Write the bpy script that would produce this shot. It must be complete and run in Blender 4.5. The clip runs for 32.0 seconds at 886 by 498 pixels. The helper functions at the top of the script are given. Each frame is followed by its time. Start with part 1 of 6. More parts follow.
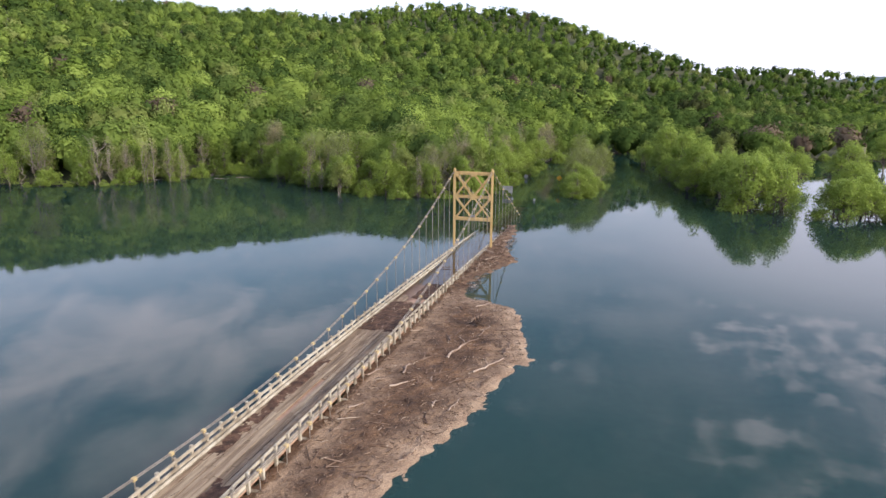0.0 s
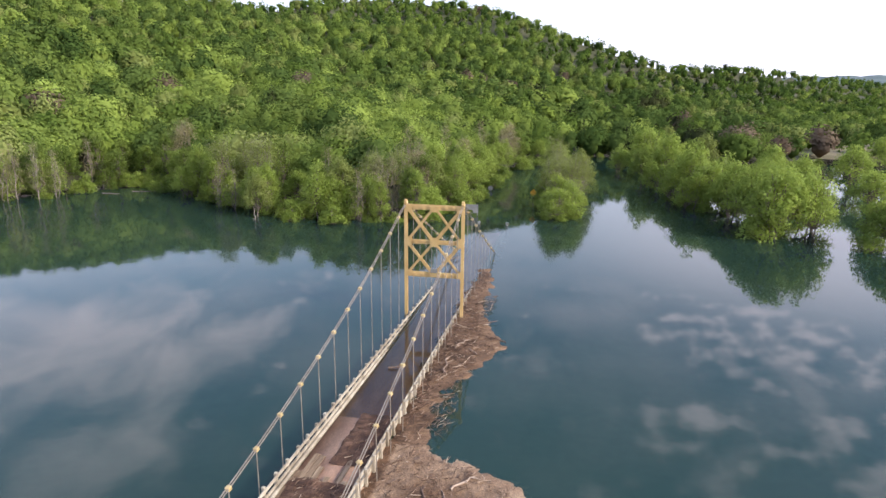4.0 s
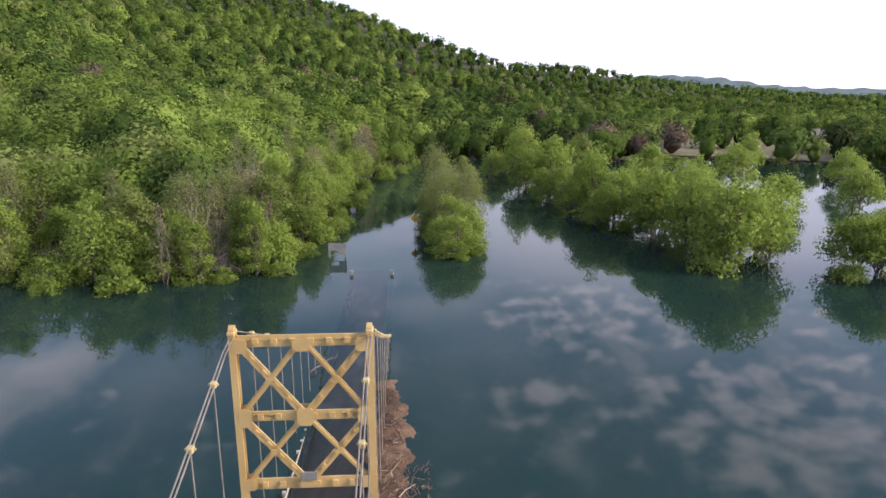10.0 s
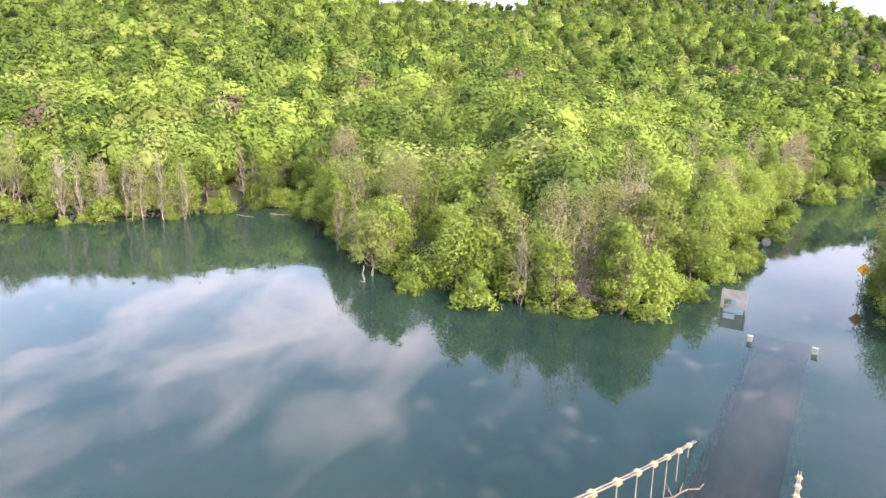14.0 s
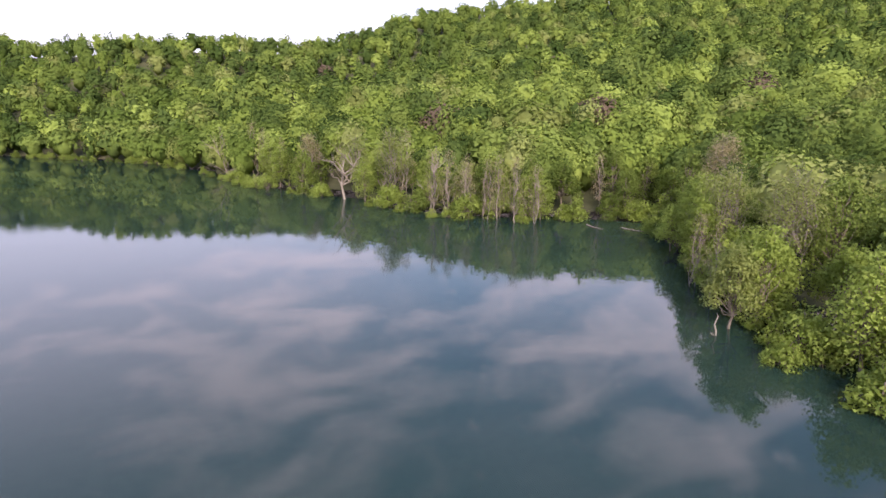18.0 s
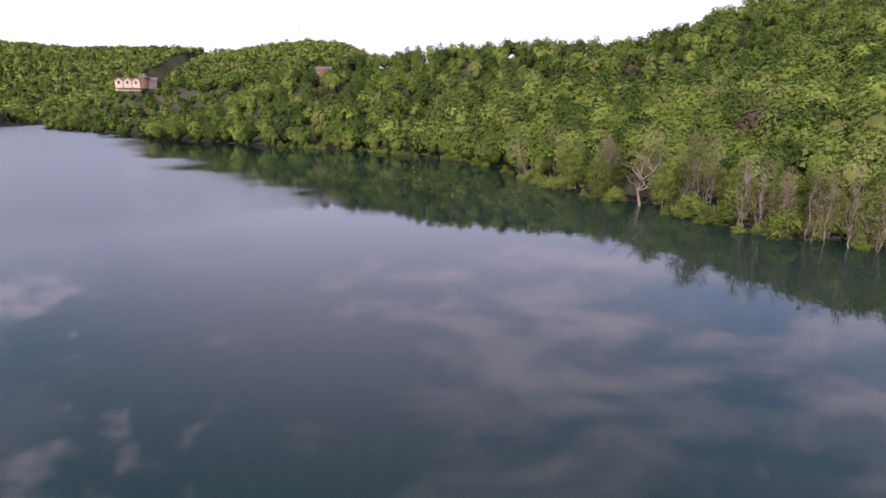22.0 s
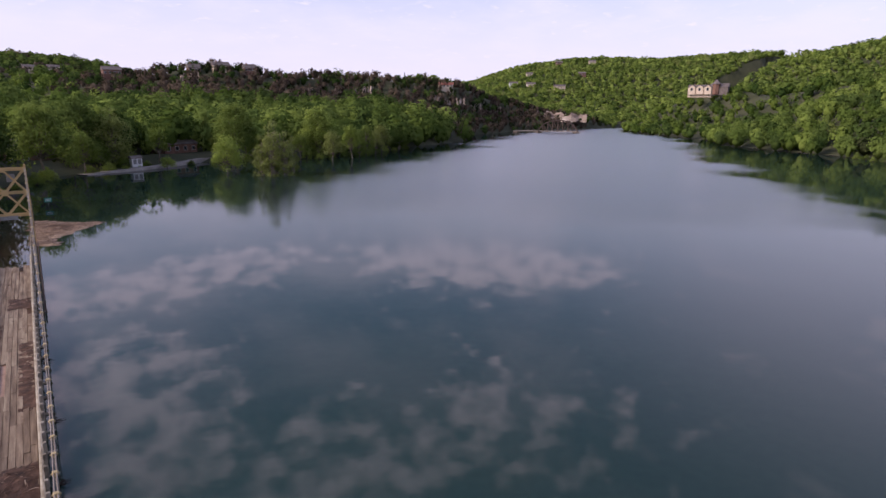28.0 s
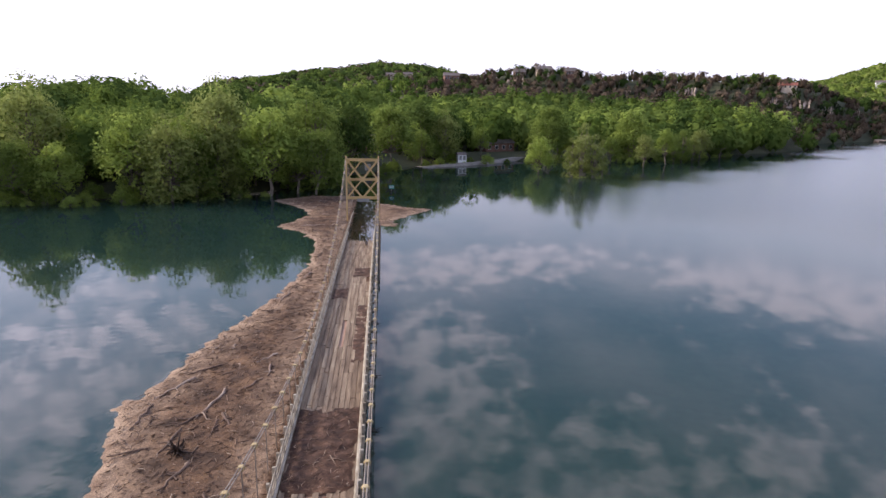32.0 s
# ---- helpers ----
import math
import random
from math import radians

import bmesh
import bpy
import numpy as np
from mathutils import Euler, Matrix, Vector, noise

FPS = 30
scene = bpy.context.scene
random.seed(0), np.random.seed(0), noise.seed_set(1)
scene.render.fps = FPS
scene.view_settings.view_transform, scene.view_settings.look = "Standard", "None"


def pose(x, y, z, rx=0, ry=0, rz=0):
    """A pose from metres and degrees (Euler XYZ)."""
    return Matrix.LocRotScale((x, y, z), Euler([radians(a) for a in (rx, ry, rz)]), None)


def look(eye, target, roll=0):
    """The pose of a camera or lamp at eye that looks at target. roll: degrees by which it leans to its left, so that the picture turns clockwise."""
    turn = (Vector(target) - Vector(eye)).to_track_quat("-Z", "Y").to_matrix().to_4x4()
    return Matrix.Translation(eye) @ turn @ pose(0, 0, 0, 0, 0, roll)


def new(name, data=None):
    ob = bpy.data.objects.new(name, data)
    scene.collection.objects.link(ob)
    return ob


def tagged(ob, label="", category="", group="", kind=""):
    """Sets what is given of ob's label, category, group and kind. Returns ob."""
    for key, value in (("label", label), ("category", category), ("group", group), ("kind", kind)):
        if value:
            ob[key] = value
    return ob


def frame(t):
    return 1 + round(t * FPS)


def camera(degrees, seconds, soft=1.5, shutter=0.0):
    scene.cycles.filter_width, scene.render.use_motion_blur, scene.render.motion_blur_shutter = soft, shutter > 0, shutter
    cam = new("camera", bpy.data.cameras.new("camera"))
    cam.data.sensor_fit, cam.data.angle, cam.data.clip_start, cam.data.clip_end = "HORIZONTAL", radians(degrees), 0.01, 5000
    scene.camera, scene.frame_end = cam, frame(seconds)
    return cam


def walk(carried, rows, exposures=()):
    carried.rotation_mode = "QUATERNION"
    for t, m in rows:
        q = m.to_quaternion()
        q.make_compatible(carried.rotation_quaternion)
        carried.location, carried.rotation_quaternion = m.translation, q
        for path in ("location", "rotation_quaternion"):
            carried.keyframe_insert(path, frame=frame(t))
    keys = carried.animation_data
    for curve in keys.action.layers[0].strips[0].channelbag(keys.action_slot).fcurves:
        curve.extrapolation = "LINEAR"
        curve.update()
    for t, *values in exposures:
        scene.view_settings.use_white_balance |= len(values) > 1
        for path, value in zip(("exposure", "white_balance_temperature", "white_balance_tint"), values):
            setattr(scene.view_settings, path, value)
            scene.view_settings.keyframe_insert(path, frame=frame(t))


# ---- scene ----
cam = camera(73.02, 32.0, soft=1.5)
PATH = [
    (0.0, 16.506, -69.285, 16.626, 76.658, -0.287, 16.344),
    (0.5, 15.885, -67.204, 16.561, 76.635, -0.305, 16.257),
    (1.0, 15.197, -65.084, 16.470, 76.599, -0.317, 14.757),
    (1.5, 14.550, -62.654, 16.420, 76.568, -0.340, 12.874),
    (2.0, 13.911, -59.805, 16.414, 76.541, -0.361, 11.654),
    (2.5, 13.264, -56.493, 16.398, 76.509, -0.409, 11.125),
    (4.5, 8.555, -41.793, 16.958, 76.365, -0.608, 11.696),
    (5.0, 7.225, -38.684, 16.944, 76.347, -0.629, 11.167),
    (5.5, 5.911, -35.914, 16.938, 76.314, -0.642, 9.162),
    (6.0, 4.672, -33.423, 16.875, 76.327, -0.648, 7.224),
    (6.5, 3.800, -30.989, 16.762, 76.303, -0.579, 2.034),
    (7.0, 3.227, -28.723, 16.696, 76.305, -0.430, -3.093),
    (7.5, 2.953, -26.571, 16.713, 76.311, -0.279, -5.174),
    (8.0, 3.003, -24.724, 16.777, 76.310, -0.228, -6.386),
    (8.5, 3.049, -23.209, 16.834, 76.314, -0.230, -6.674),
    (9.0, 3.156, -21.917, 16.880, 76.342, -0.232, -6.963),
    (9.5, 3.355, -20.689, 16.872, 76.339, -0.209, -7.150),
    (10.0, 3.593, -19.298, 16.788, 76.374, -0.153, -3.551),
    (10.5, 3.857, -17.640, 16.723, 76.468, -0.139, 1.268),
    (11.0, 4.038, -15.817, 16.578, 76.567, -0.118, 6.111),
    (11.5, 4.093, -13.816, 16.446, 76.677, -0.128, 10.949),
    (12.0, 3.856, -11.589, 16.280, 76.757, -0.194, 17.161),
    (12.5, 3.606, -10.231, 16.219, 76.799, -0.234, 21.843),
    (13.0, 3.295, -9.157, 16.222, 76.771, -0.255, 25.257),
    (13.5, 2.830, -8.043, 16.348, 76.675, -0.250, 28.758),
    (14.0, 2.226, -6.944, 16.404, 76.623, -0.302, 33.917),
    (14.5, 1.538, -5.720, 16.372, 76.624, -0.390, 39.294),
    (16.5, -0.874, -1.943, 16.339, 76.685, -0.541, 57.615),
    (17.0, -1.761, -1.058, 16.251, 76.719, -0.581, 61.548),
    (17.5, -2.705, -0.130, 16.179, 76.780, -0.577, 65.166),
    (18.0, -3.348, 0.592, 16.085, 76.829, -0.558, 68.669),
    (18.5, -3.530, 0.799, 16.070, 76.807, -0.516, 71.942),
    (19.0, -3.666, 0.761, 16.098, 76.791, -0.515, 73.552),
    (19.5, -3.737, 0.697, 16.119, 76.798, -0.509, 75.778),
    (20.0, -3.843, 0.640, 16.154, 76.790, -0.487, 78.871),
    (20.5, -3.925, 0.551, 16.194, 76.774, -0.418, 82.739),
    (21.0, -4.013, 0.500, 16.260, 76.763, -0.325, 87.264),
    (21.5, -4.026, 0.493, 16.326, 76.753, -0.273, 91.853),
    (22.0, -4.040, 0.474, 16.370, 76.708, -0.285, 96.227),
    (22.5, -3.973, 0.525, 16.390, 76.707, -0.319, 100.864),
    (23.0, -3.881, 0.627, 16.397, 76.735, -0.296, 105.584),
    (23.5, -3.831, 0.637, 16.396, 76.794, -0.296, 110.095),
    (24.0, -3.806, 0.589, 16.389, 76.798, -0.353, 114.285),
    (24.5, -3.751, 0.605, 16.395, 76.833, -0.430, 118.221),
    (25.0, -3.682, 0.628, 16.399, 76.858, -0.451, 122.011),
    (25.5, -3.616, 0.628, 16.388, 76.865, -0.442, 125.994),
    (27.5, -2.979, 0.558, 16.229, 76.938, -0.420, 141.722),
    (28.0, -2.970, 0.574, 16.219, 76.919, -0.446, 145.632),
    (28.5, -2.937, 0.541, 16.230, 76.896, -0.473, 149.278),
    (29.0, -3.027, 0.488, 16.245, 76.898, -0.525, 152.642),
    (29.5, -3.157, 0.417, 16.257, 76.920, -0.605, 156.112),
    (30.0, -3.226, 0.349, 16.266, 76.925, -0.749, 159.658),
    (30.5, -3.275, 0.277, 16.280, 76.909, -0.865, 163.503),
    (31.0, -3.288, 0.217, 16.264, 76.867, -0.962, 167.488),
    (31.5, -3.212, 0.148, 16.289, 76.823, -0.949, 171.402),
    (32.0, -2.971, 0.063, 16.344, 76.789, -0.892, 174.393),
]
walk(cam, [(t, pose(x, y, z, rx, ry, rz)) for t, x, y, z, rx, ry, rz in PATH], exposures=[(0, 1.08, 6500, 8), (2.5, 1.08, 6500, 8), (5, 1.34, 6600, 9), (7, 1.25, 6600, 9), (9, 1.14, 6550, 10), (10, 1.0, 6550, 11), (10.5, 1.28, 6600, 12), (11, 1.62, 6650, 12), (12, 2.12, 6750, 13), (13, 2.4, 6950, 14), (14.5, 2.25, 7000, 15), (17, 1.55, 6800, 20), (19, 1.2, 6700, 23), (21, 0.9, 6650, 27), (23, 0.58, 6600, 29), (25.5, 0.42, 6550, 30), (28, 0.35, 6550, 23), (30, 0.6, 6600, 19), (32, 0.93, 6600, 15)])

# ---- light: late low sun from the east through thin cloud, Nishita sky with a broken cloud layer ----
SUN_AZ, SUN_EL = 106.0, 28.0      # compass degrees from +y towards +x, and height


def make_world():
    w = bpy.data.worlds.new("sky")
    scene.world = w
    w.use_nodes = True
    nt = w.node_tree
    nt.nodes.clear()
    N, L = nt.nodes.new, nt.links.new
    out, bg = N("ShaderNodeOutputWorld"), N("ShaderNodeBackground")
    sky = N("ShaderNodeTexSky")
    sky.sky_type, sky.sun_disc = "NISHITA", False
    sky.sun_elevation, sky.sun_rotation = radians(SUN_EL), radians(SUN_AZ)
    sky.altitude, sky.air_density, sky.dust_density, sky.ozone_density = 300, 1.0, 0.6, 2.6
    co = N("ShaderNodeTexCoord")
    sep = N("ShaderNodeSeparateXYZ")
    L(co.outputs["Generated"], sep.inputs[0])
    up = N("ShaderNodeMath")
    up.operation = "MAXIMUM"
    L(sep.outputs["Z"], up.inputs[0])
    up.inputs[1].default_value = 0.0
    lift = N("ShaderNodeMath")
    lift.operation = "ADD"
    L(up.outputs[0], lift.inputs[0])
    lift.inputs[1].default_value = 0.2
    div = N("ShaderNodeVectorMath")
    div.operation = "DIVIDE"
    L(co.outputs["Generated"], div.inputs[0])
    comb = N("ShaderNodeCombineXYZ")
    for i in range(3):
        L(lift.outputs[0], comb.inputs[i])
    L(comb.outputs[0], div.inputs[1])
    flat = N("ShaderNodeVectorMath")
    flat.operation = "MULTIPLY_ADD"
    L(div.outputs[0], flat.inputs[0])
    flat.inputs[1].default_value = (1, 1, 0)
    flat.inputs[2].default_value = (3.1, 7.4, 0)

    def noise(sc, de, ro):
        n = N("ShaderNodeTexNoise")
        n.inputs["Scale"].default_value, n.inputs["Detail"].default_value = sc, de
        n.inputs["Roughness"].default_value = ro
        L(flat.outputs[0], n.inputs["Vector"])
        return n.outputs["Fac"]

    def span(src, a, b, c, d, smooth=True):
        q = N("ShaderNodeMapRange")
        q.interpolation_type = "SMOOTHSTEP" if smooth else "LINEAR"
        for k, v in enumerate((a, b, c, d)):
            q.inputs[k + 1].default_value = v
        L(src, q.inputs[0])
        return q.outputs[0]

    def calc(op, a, b):
        q = N("ShaderNodeMath")
        q.operation = op
        for k, v in enumerate((a, b)):
            if isinstance(v, (int, float)):
                q.inputs[k].default_value = v
            else:
                L(v, q.inputs[k])
        return q.outputs[0]

    # cloud fields: centre on the cloud deck, half-widths, turn, weight
    def fields(rows):
        total = None
        for x, y, a, b, turn, k in rows:
            q, ln = N("ShaderNodeMapping"), N("ShaderNodeVectorMath")
            q.vector_type = "TEXTURE"
            q.inputs["Location"].default_value = (x + 3.1, y + 7.4, 0)
            q.inputs["Rotation"].default_value = (0, 0, radians(turn))
            q.inputs["Scale"].default_value = (a, b, 1)
            L(flat.outputs[0], q.inputs["Vector"])
            ln.operation = "LENGTH"
            L(q.outputs[0], ln.inputs[0])
            w = span(ln.outputs["Value"], 1.0, 0.25, 0.0, k)
            total = w if total is None else calc("ADD", total, w)
        return total

    # broken cumulus to the north-east and south, soft torn sheets to the north-west and west
    heaps = fields(((0.55, 1.70, 0.50, 0.34, -20, 0.30), (0.85, 1.10, 0.55, 0.42, -40, 0.33), (0.30, 1.28, 0.35, 0.22, 20, 0.20), (1.2, 1.5, 0.4, 0.4, 0, 0.2),
                    (-0.35, -2.10, 0.85, 0.28, 4, 0.40), (-1.34, -1.68, 0.78, 0.32, -42, 0.48), (-0.12, -1.55, 0.40, 0.50, 0, 0.36), (-0.35, -1.05, 0.95, 0.34, 0, 0.27),
                    (0.75, -1.45, 0.75, 0.80, 0, 0.30), (-0.95, -0.90, 0.45, 0.30, -40, 0.17), (1.6, -0.2, 0.9, 1.0, 0, 0.25)))
    torn = fields(((-1.05, 1.42, 0.55, 0.36, -30, 0.28), (-1.45, 1.12, 0.80, 0.55, -30, 0.30), (-0.85, 0.85, 0.60, 0.32, -50, 0.20), (-1.9, 0.05, 1.0, 0.95, 0, 0.34), (-1.75, -0.85, 0.7, 0.6, 0, 0.1), (-1.2, 0.1, 0.55, 0.8, 0, 0.14),
                   (-1.85, 0.68, 0.22, 0.16, 20, -0.25), (0.75, -1.5, 0.9, 0.8, 0, 0.2)))
    puffs = span(calc("ADD", noise(11.5, 8, 0.55), calc("MULTIPLY", heaps, 0.62)), 0.53, 0.85, 0.0, 0.82)
    streak = N("ShaderNodeMapping")
    streak.inputs["Rotation"].default_value = (0, 0, radians(38))
    streak.inputs["Scale"].default_value = (1.0, 0.62, 1.0)
    L(flat.outputs[0], streak.inputs["Vector"])
    tear = N("ShaderNodeTexNoise")
    tear.inputs["Scale"].default_value, tear.inputs["Detail"].default_value, tear.inputs["Roughness"].default_value = 4.6, 7, 0.58
    tear.inputs["Distortion"].default_value = 0.5
    L(streak.outputs[0], tear.inputs["Vector"])
    sheet = span(calc("ADD", tear.outputs["Fac"], calc("MULTIPLY", torn, 0.8)), 0.50, 0.94, 0.0, 0.82)
    wisp = span(noise(2.3, 5, 0.55), 0.35, 0.75, 0.03, 0.34)
    haze = fields(((-2.0, -0.4, 1.3, 1.4, 0, 0.42), (1.0, 2.35, 1.3, 0.95, 0, 0.6)))
    wisp = calc("MULTIPLY", wisp, span(up.outputs[0], 0.28, 0.55, 1.0, 0.5))
    cover = calc("MAXIMUM", calc("MAXIMUM", puffs, sheet), calc("MAXIMUM", wisp, haze))
    mixc = N("ShaderNodeMix")
    mixc.data_type = "RGBA"
    L(cover, mixc.inputs["Factor"])
    L(sky.outputs[0], mixc.inputs["A"])
    sunward, tint = N("ShaderNodeVectorMath"), N("ShaderNodeVectorMath")
    sunward.operation, tint.operation = "DOT_PRODUCT", "SCALE"
    L(co.outputs["Generated"], sunward.inputs[0])
    sunward.inputs[1].default_value = (math.sin(radians(SUN_AZ)), math.cos(radians(SUN_AZ)), 0)
    tint.inputs[0].default_value = (8.6, 7.9, 9.3)
    L(span(sunward.outputs["Value"], 0.35, 0.95, 1.0, 2.1), tint.inputs["Scale"])
    L(tint.outputs[0], mixc.inputs["B"])
    # thin high veil that hides the cloud edges towards the horizon
    veil = N("ShaderNodeMapRange")
    veil.interpolation_type = "SMOOTHSTEP"
    veil.inputs[1].default_value, veil.inputs[2].default_value = 0.03, 0.36
    veil.inputs[3].default_value, veil.inputs[4].default_value = 0.92, 0.0
    L(up.outputs[0], veil.inputs[0])
    mix = N("ShaderNodeMix")
    mix.data_type = "RGBA"
    L(veil.outputs[0], mix.inputs["Factor"])
    L(mixc.outputs["Result"], mix.inputs["A"])
    mix.inputs["B"].default_value = (5.35, 5.3, 6.6, 1)
    L(mix.outputs["Result"], bg.inputs[0])
    bg.inputs[1].default_value = 0.125
    L(bg.outputs[0], out.inputs[0])


make_world()
sun = new("sun", bpy.data.lights.new("sun", "SUN"))
sun.data.energy, sun.data.angle, sun.data.color = 2.4, radians(14), (1.0, 0.9, 0.76)
sun.matrix_world = look((300 * math.sin(radians(SUN_AZ)), 300 * math.cos(radians(SUN_AZ)), 300 * math.tan(radians(SUN_EL))), (0, 0, 0))

# ---- materials ----
def nodes_of(name):
    m = bpy.data.materials.new(name)
    m.use_nodes = True
    nt = m.node_tree
    nt.nodes.clear()
    return m, nt, nt.nodes.new, nt.links.new


def ramp_of(nt, stops):
    r = nt.nodes.new("ShaderNodeValToRGB")
    e = r.color_ramp.elements
    while len(e) < len(stops):
        e.new(0.5)
    for el, (p, c) in zip(e, stops):
        el.position, el.color = p, (*c, 1)
    return r


def surface(name, stops, scale=3.0, fine=30.0, rough=0.8, bump=0.15, metal=0.0, stretch=(1, 1, 1), vary=0.0, grit=0.55):
    """Coarse noise picks the colour, fine noise adds grain and relief; vary shifts the tone piece by piece."""
    m, nt, N, L = nodes_of(name)
    out, b = N("ShaderNodeOutputMaterial"), N("ShaderNodeBsdfPrincipled")
    geo, mp = N("ShaderNodeNewGeometry"), N("ShaderNodeMapping")
    mp.inputs["Scale"].default_value = stretch
    L(geo.outputs["Position"], mp.inputs["Vector"])
    a, f = N("ShaderNodeTexNoise"), N("ShaderNodeTexNoise")
    for n, s, d in ((a, scale, 5), (f, fine, 4)):
        n.inputs["Scale"].default_value, n.inputs["Detail"].default_value = s, d
        L(mp.outputs[0], n.inputs["Vector"])
    r = ramp_of(nt, stops)
    src = a.outputs["Fac"]
    if vary:
        info, sh = N("ShaderNodeObjectInfo"), N("ShaderNodeMath")
        sh.operation = "MULTIPLY_ADD"
        L(info.outputs["Random"], sh.inputs[0])
        sh.inputs[1].default_value = vary
        off = N("ShaderNodeMath")
        off.operation = "SUBTRACT"
        L(src, off.inputs[0])
        off.inputs[1].default_value = vary / 2
        L(off.outputs[0], sh.inputs[2])
        src = sh.outputs[0]
    L(src, r.inputs["Fac"])
    mixc = N("ShaderNodeMix")
    mixc.data_type, mixc.blend_type = "RGBA", "MULTIPLY"
    mixc.inputs["Factor"].default_value = grit
    g = ramp_of(nt, [(0.3, (0.55, 0.55, 0.55)), (0.65, (1.15, 1.15, 1.15))])
    L(f.outputs["Fac"], g.inputs["Fac"])
    L(r.outputs["Color"], mixc.inputs["A"])
    L(g.outputs["Color"], mixc.inputs["B"])
    L(mixc.outputs["Result"], b.inputs["Base Color"])
    b.inputs["Roughness"].default_value, b.inputs["Metallic"].default_value = rough, metal
    if bump:
        bp = N("ShaderNodeBump")
        bp.inputs["Strength"].default_value = bump
        bp.inputs["Distance"].default_value = 0.03
        L(f.outputs["Fac"], bp.inputs["Height"])
        L(bp.outputs[0], b.inputs["Normal"])
    L(b.outputs[0], out.inputs[0])
    return m


def foliage(name, dark, light, glow=0.4, grain=2.2, lift=0.3, vary=0.26):
    """Leaf sprays: tone by patch, by spray and by leaf, part of the light shines through."""
    m, nt, N, L = nodes_of(name)
    out = N("ShaderNodeOutputMaterial")
    geo = N("ShaderNodeNewGeometry")
    info = N("ShaderNodeObjectInfo")
    n, f = N("ShaderNodeTexNoise"), N("ShaderNodeTexNoise")
    n.inputs["Scale"].default_value, n.inputs["Detail"].default_value = 0.16, 3
    f.inputs["Scale"].default_value, f.inputs["Detail"].default_value = grain, 2
    for q in (n, f):
        L(geo.outputs["Position"], q.inputs["Vector"])

    def plus(a, b, k):
        q = N("ShaderNodeMath")
        q.operation = "MULTIPLY_ADD"
        L(b, q.inputs[0])
        q.inputs[1].default_value = k
        L(a, q.inputs[2])
        return q.outputs[0]

    own, half = N("ShaderNodeAttribute"), N("ShaderNodeMath")
    own.attribute_name = "tone"
    half.operation = "MULTIPLY_ADD"
    L(n.outputs["Fac"], half.inputs[0])
    half.inputs[1].default_value, half.inputs[2].default_value = 0.4, lift
    tone = plus(half.outputs[0], geo.outputs["Random Per Island"], 0.06)
    tone = plus(tone, f.outputs["Fac"], 0.2)
    tone = plus(tone, info.outputs["Random"], vary)
    tone = plus(tone, own.outputs["Fac"], 1.0)
    mid = tuple((a + b) / 2 for a, b in zip(dark, light))
    r = ramp_of(nt, [(0.45, dark), (0.76, mid), (1.0, light)])
    L(tone, r.inputs["Fac"])
    d, t, mx = N("ShaderNodeBsdfDiffuse"), N("ShaderNodeBsdfTranslucent"), N("ShaderNodeMixShader")
    L(r.outputs["Color"], d.inputs["Color"])
    L(r.outputs["Color"], t.inputs["Color"])
    mx.inputs[0].default_value = glow
    L(d.outputs[0], mx.inputs[1])
    L(t.outputs[0], mx.inputs[2])
    L(mx.outputs[0], out.inputs[0])
    return m


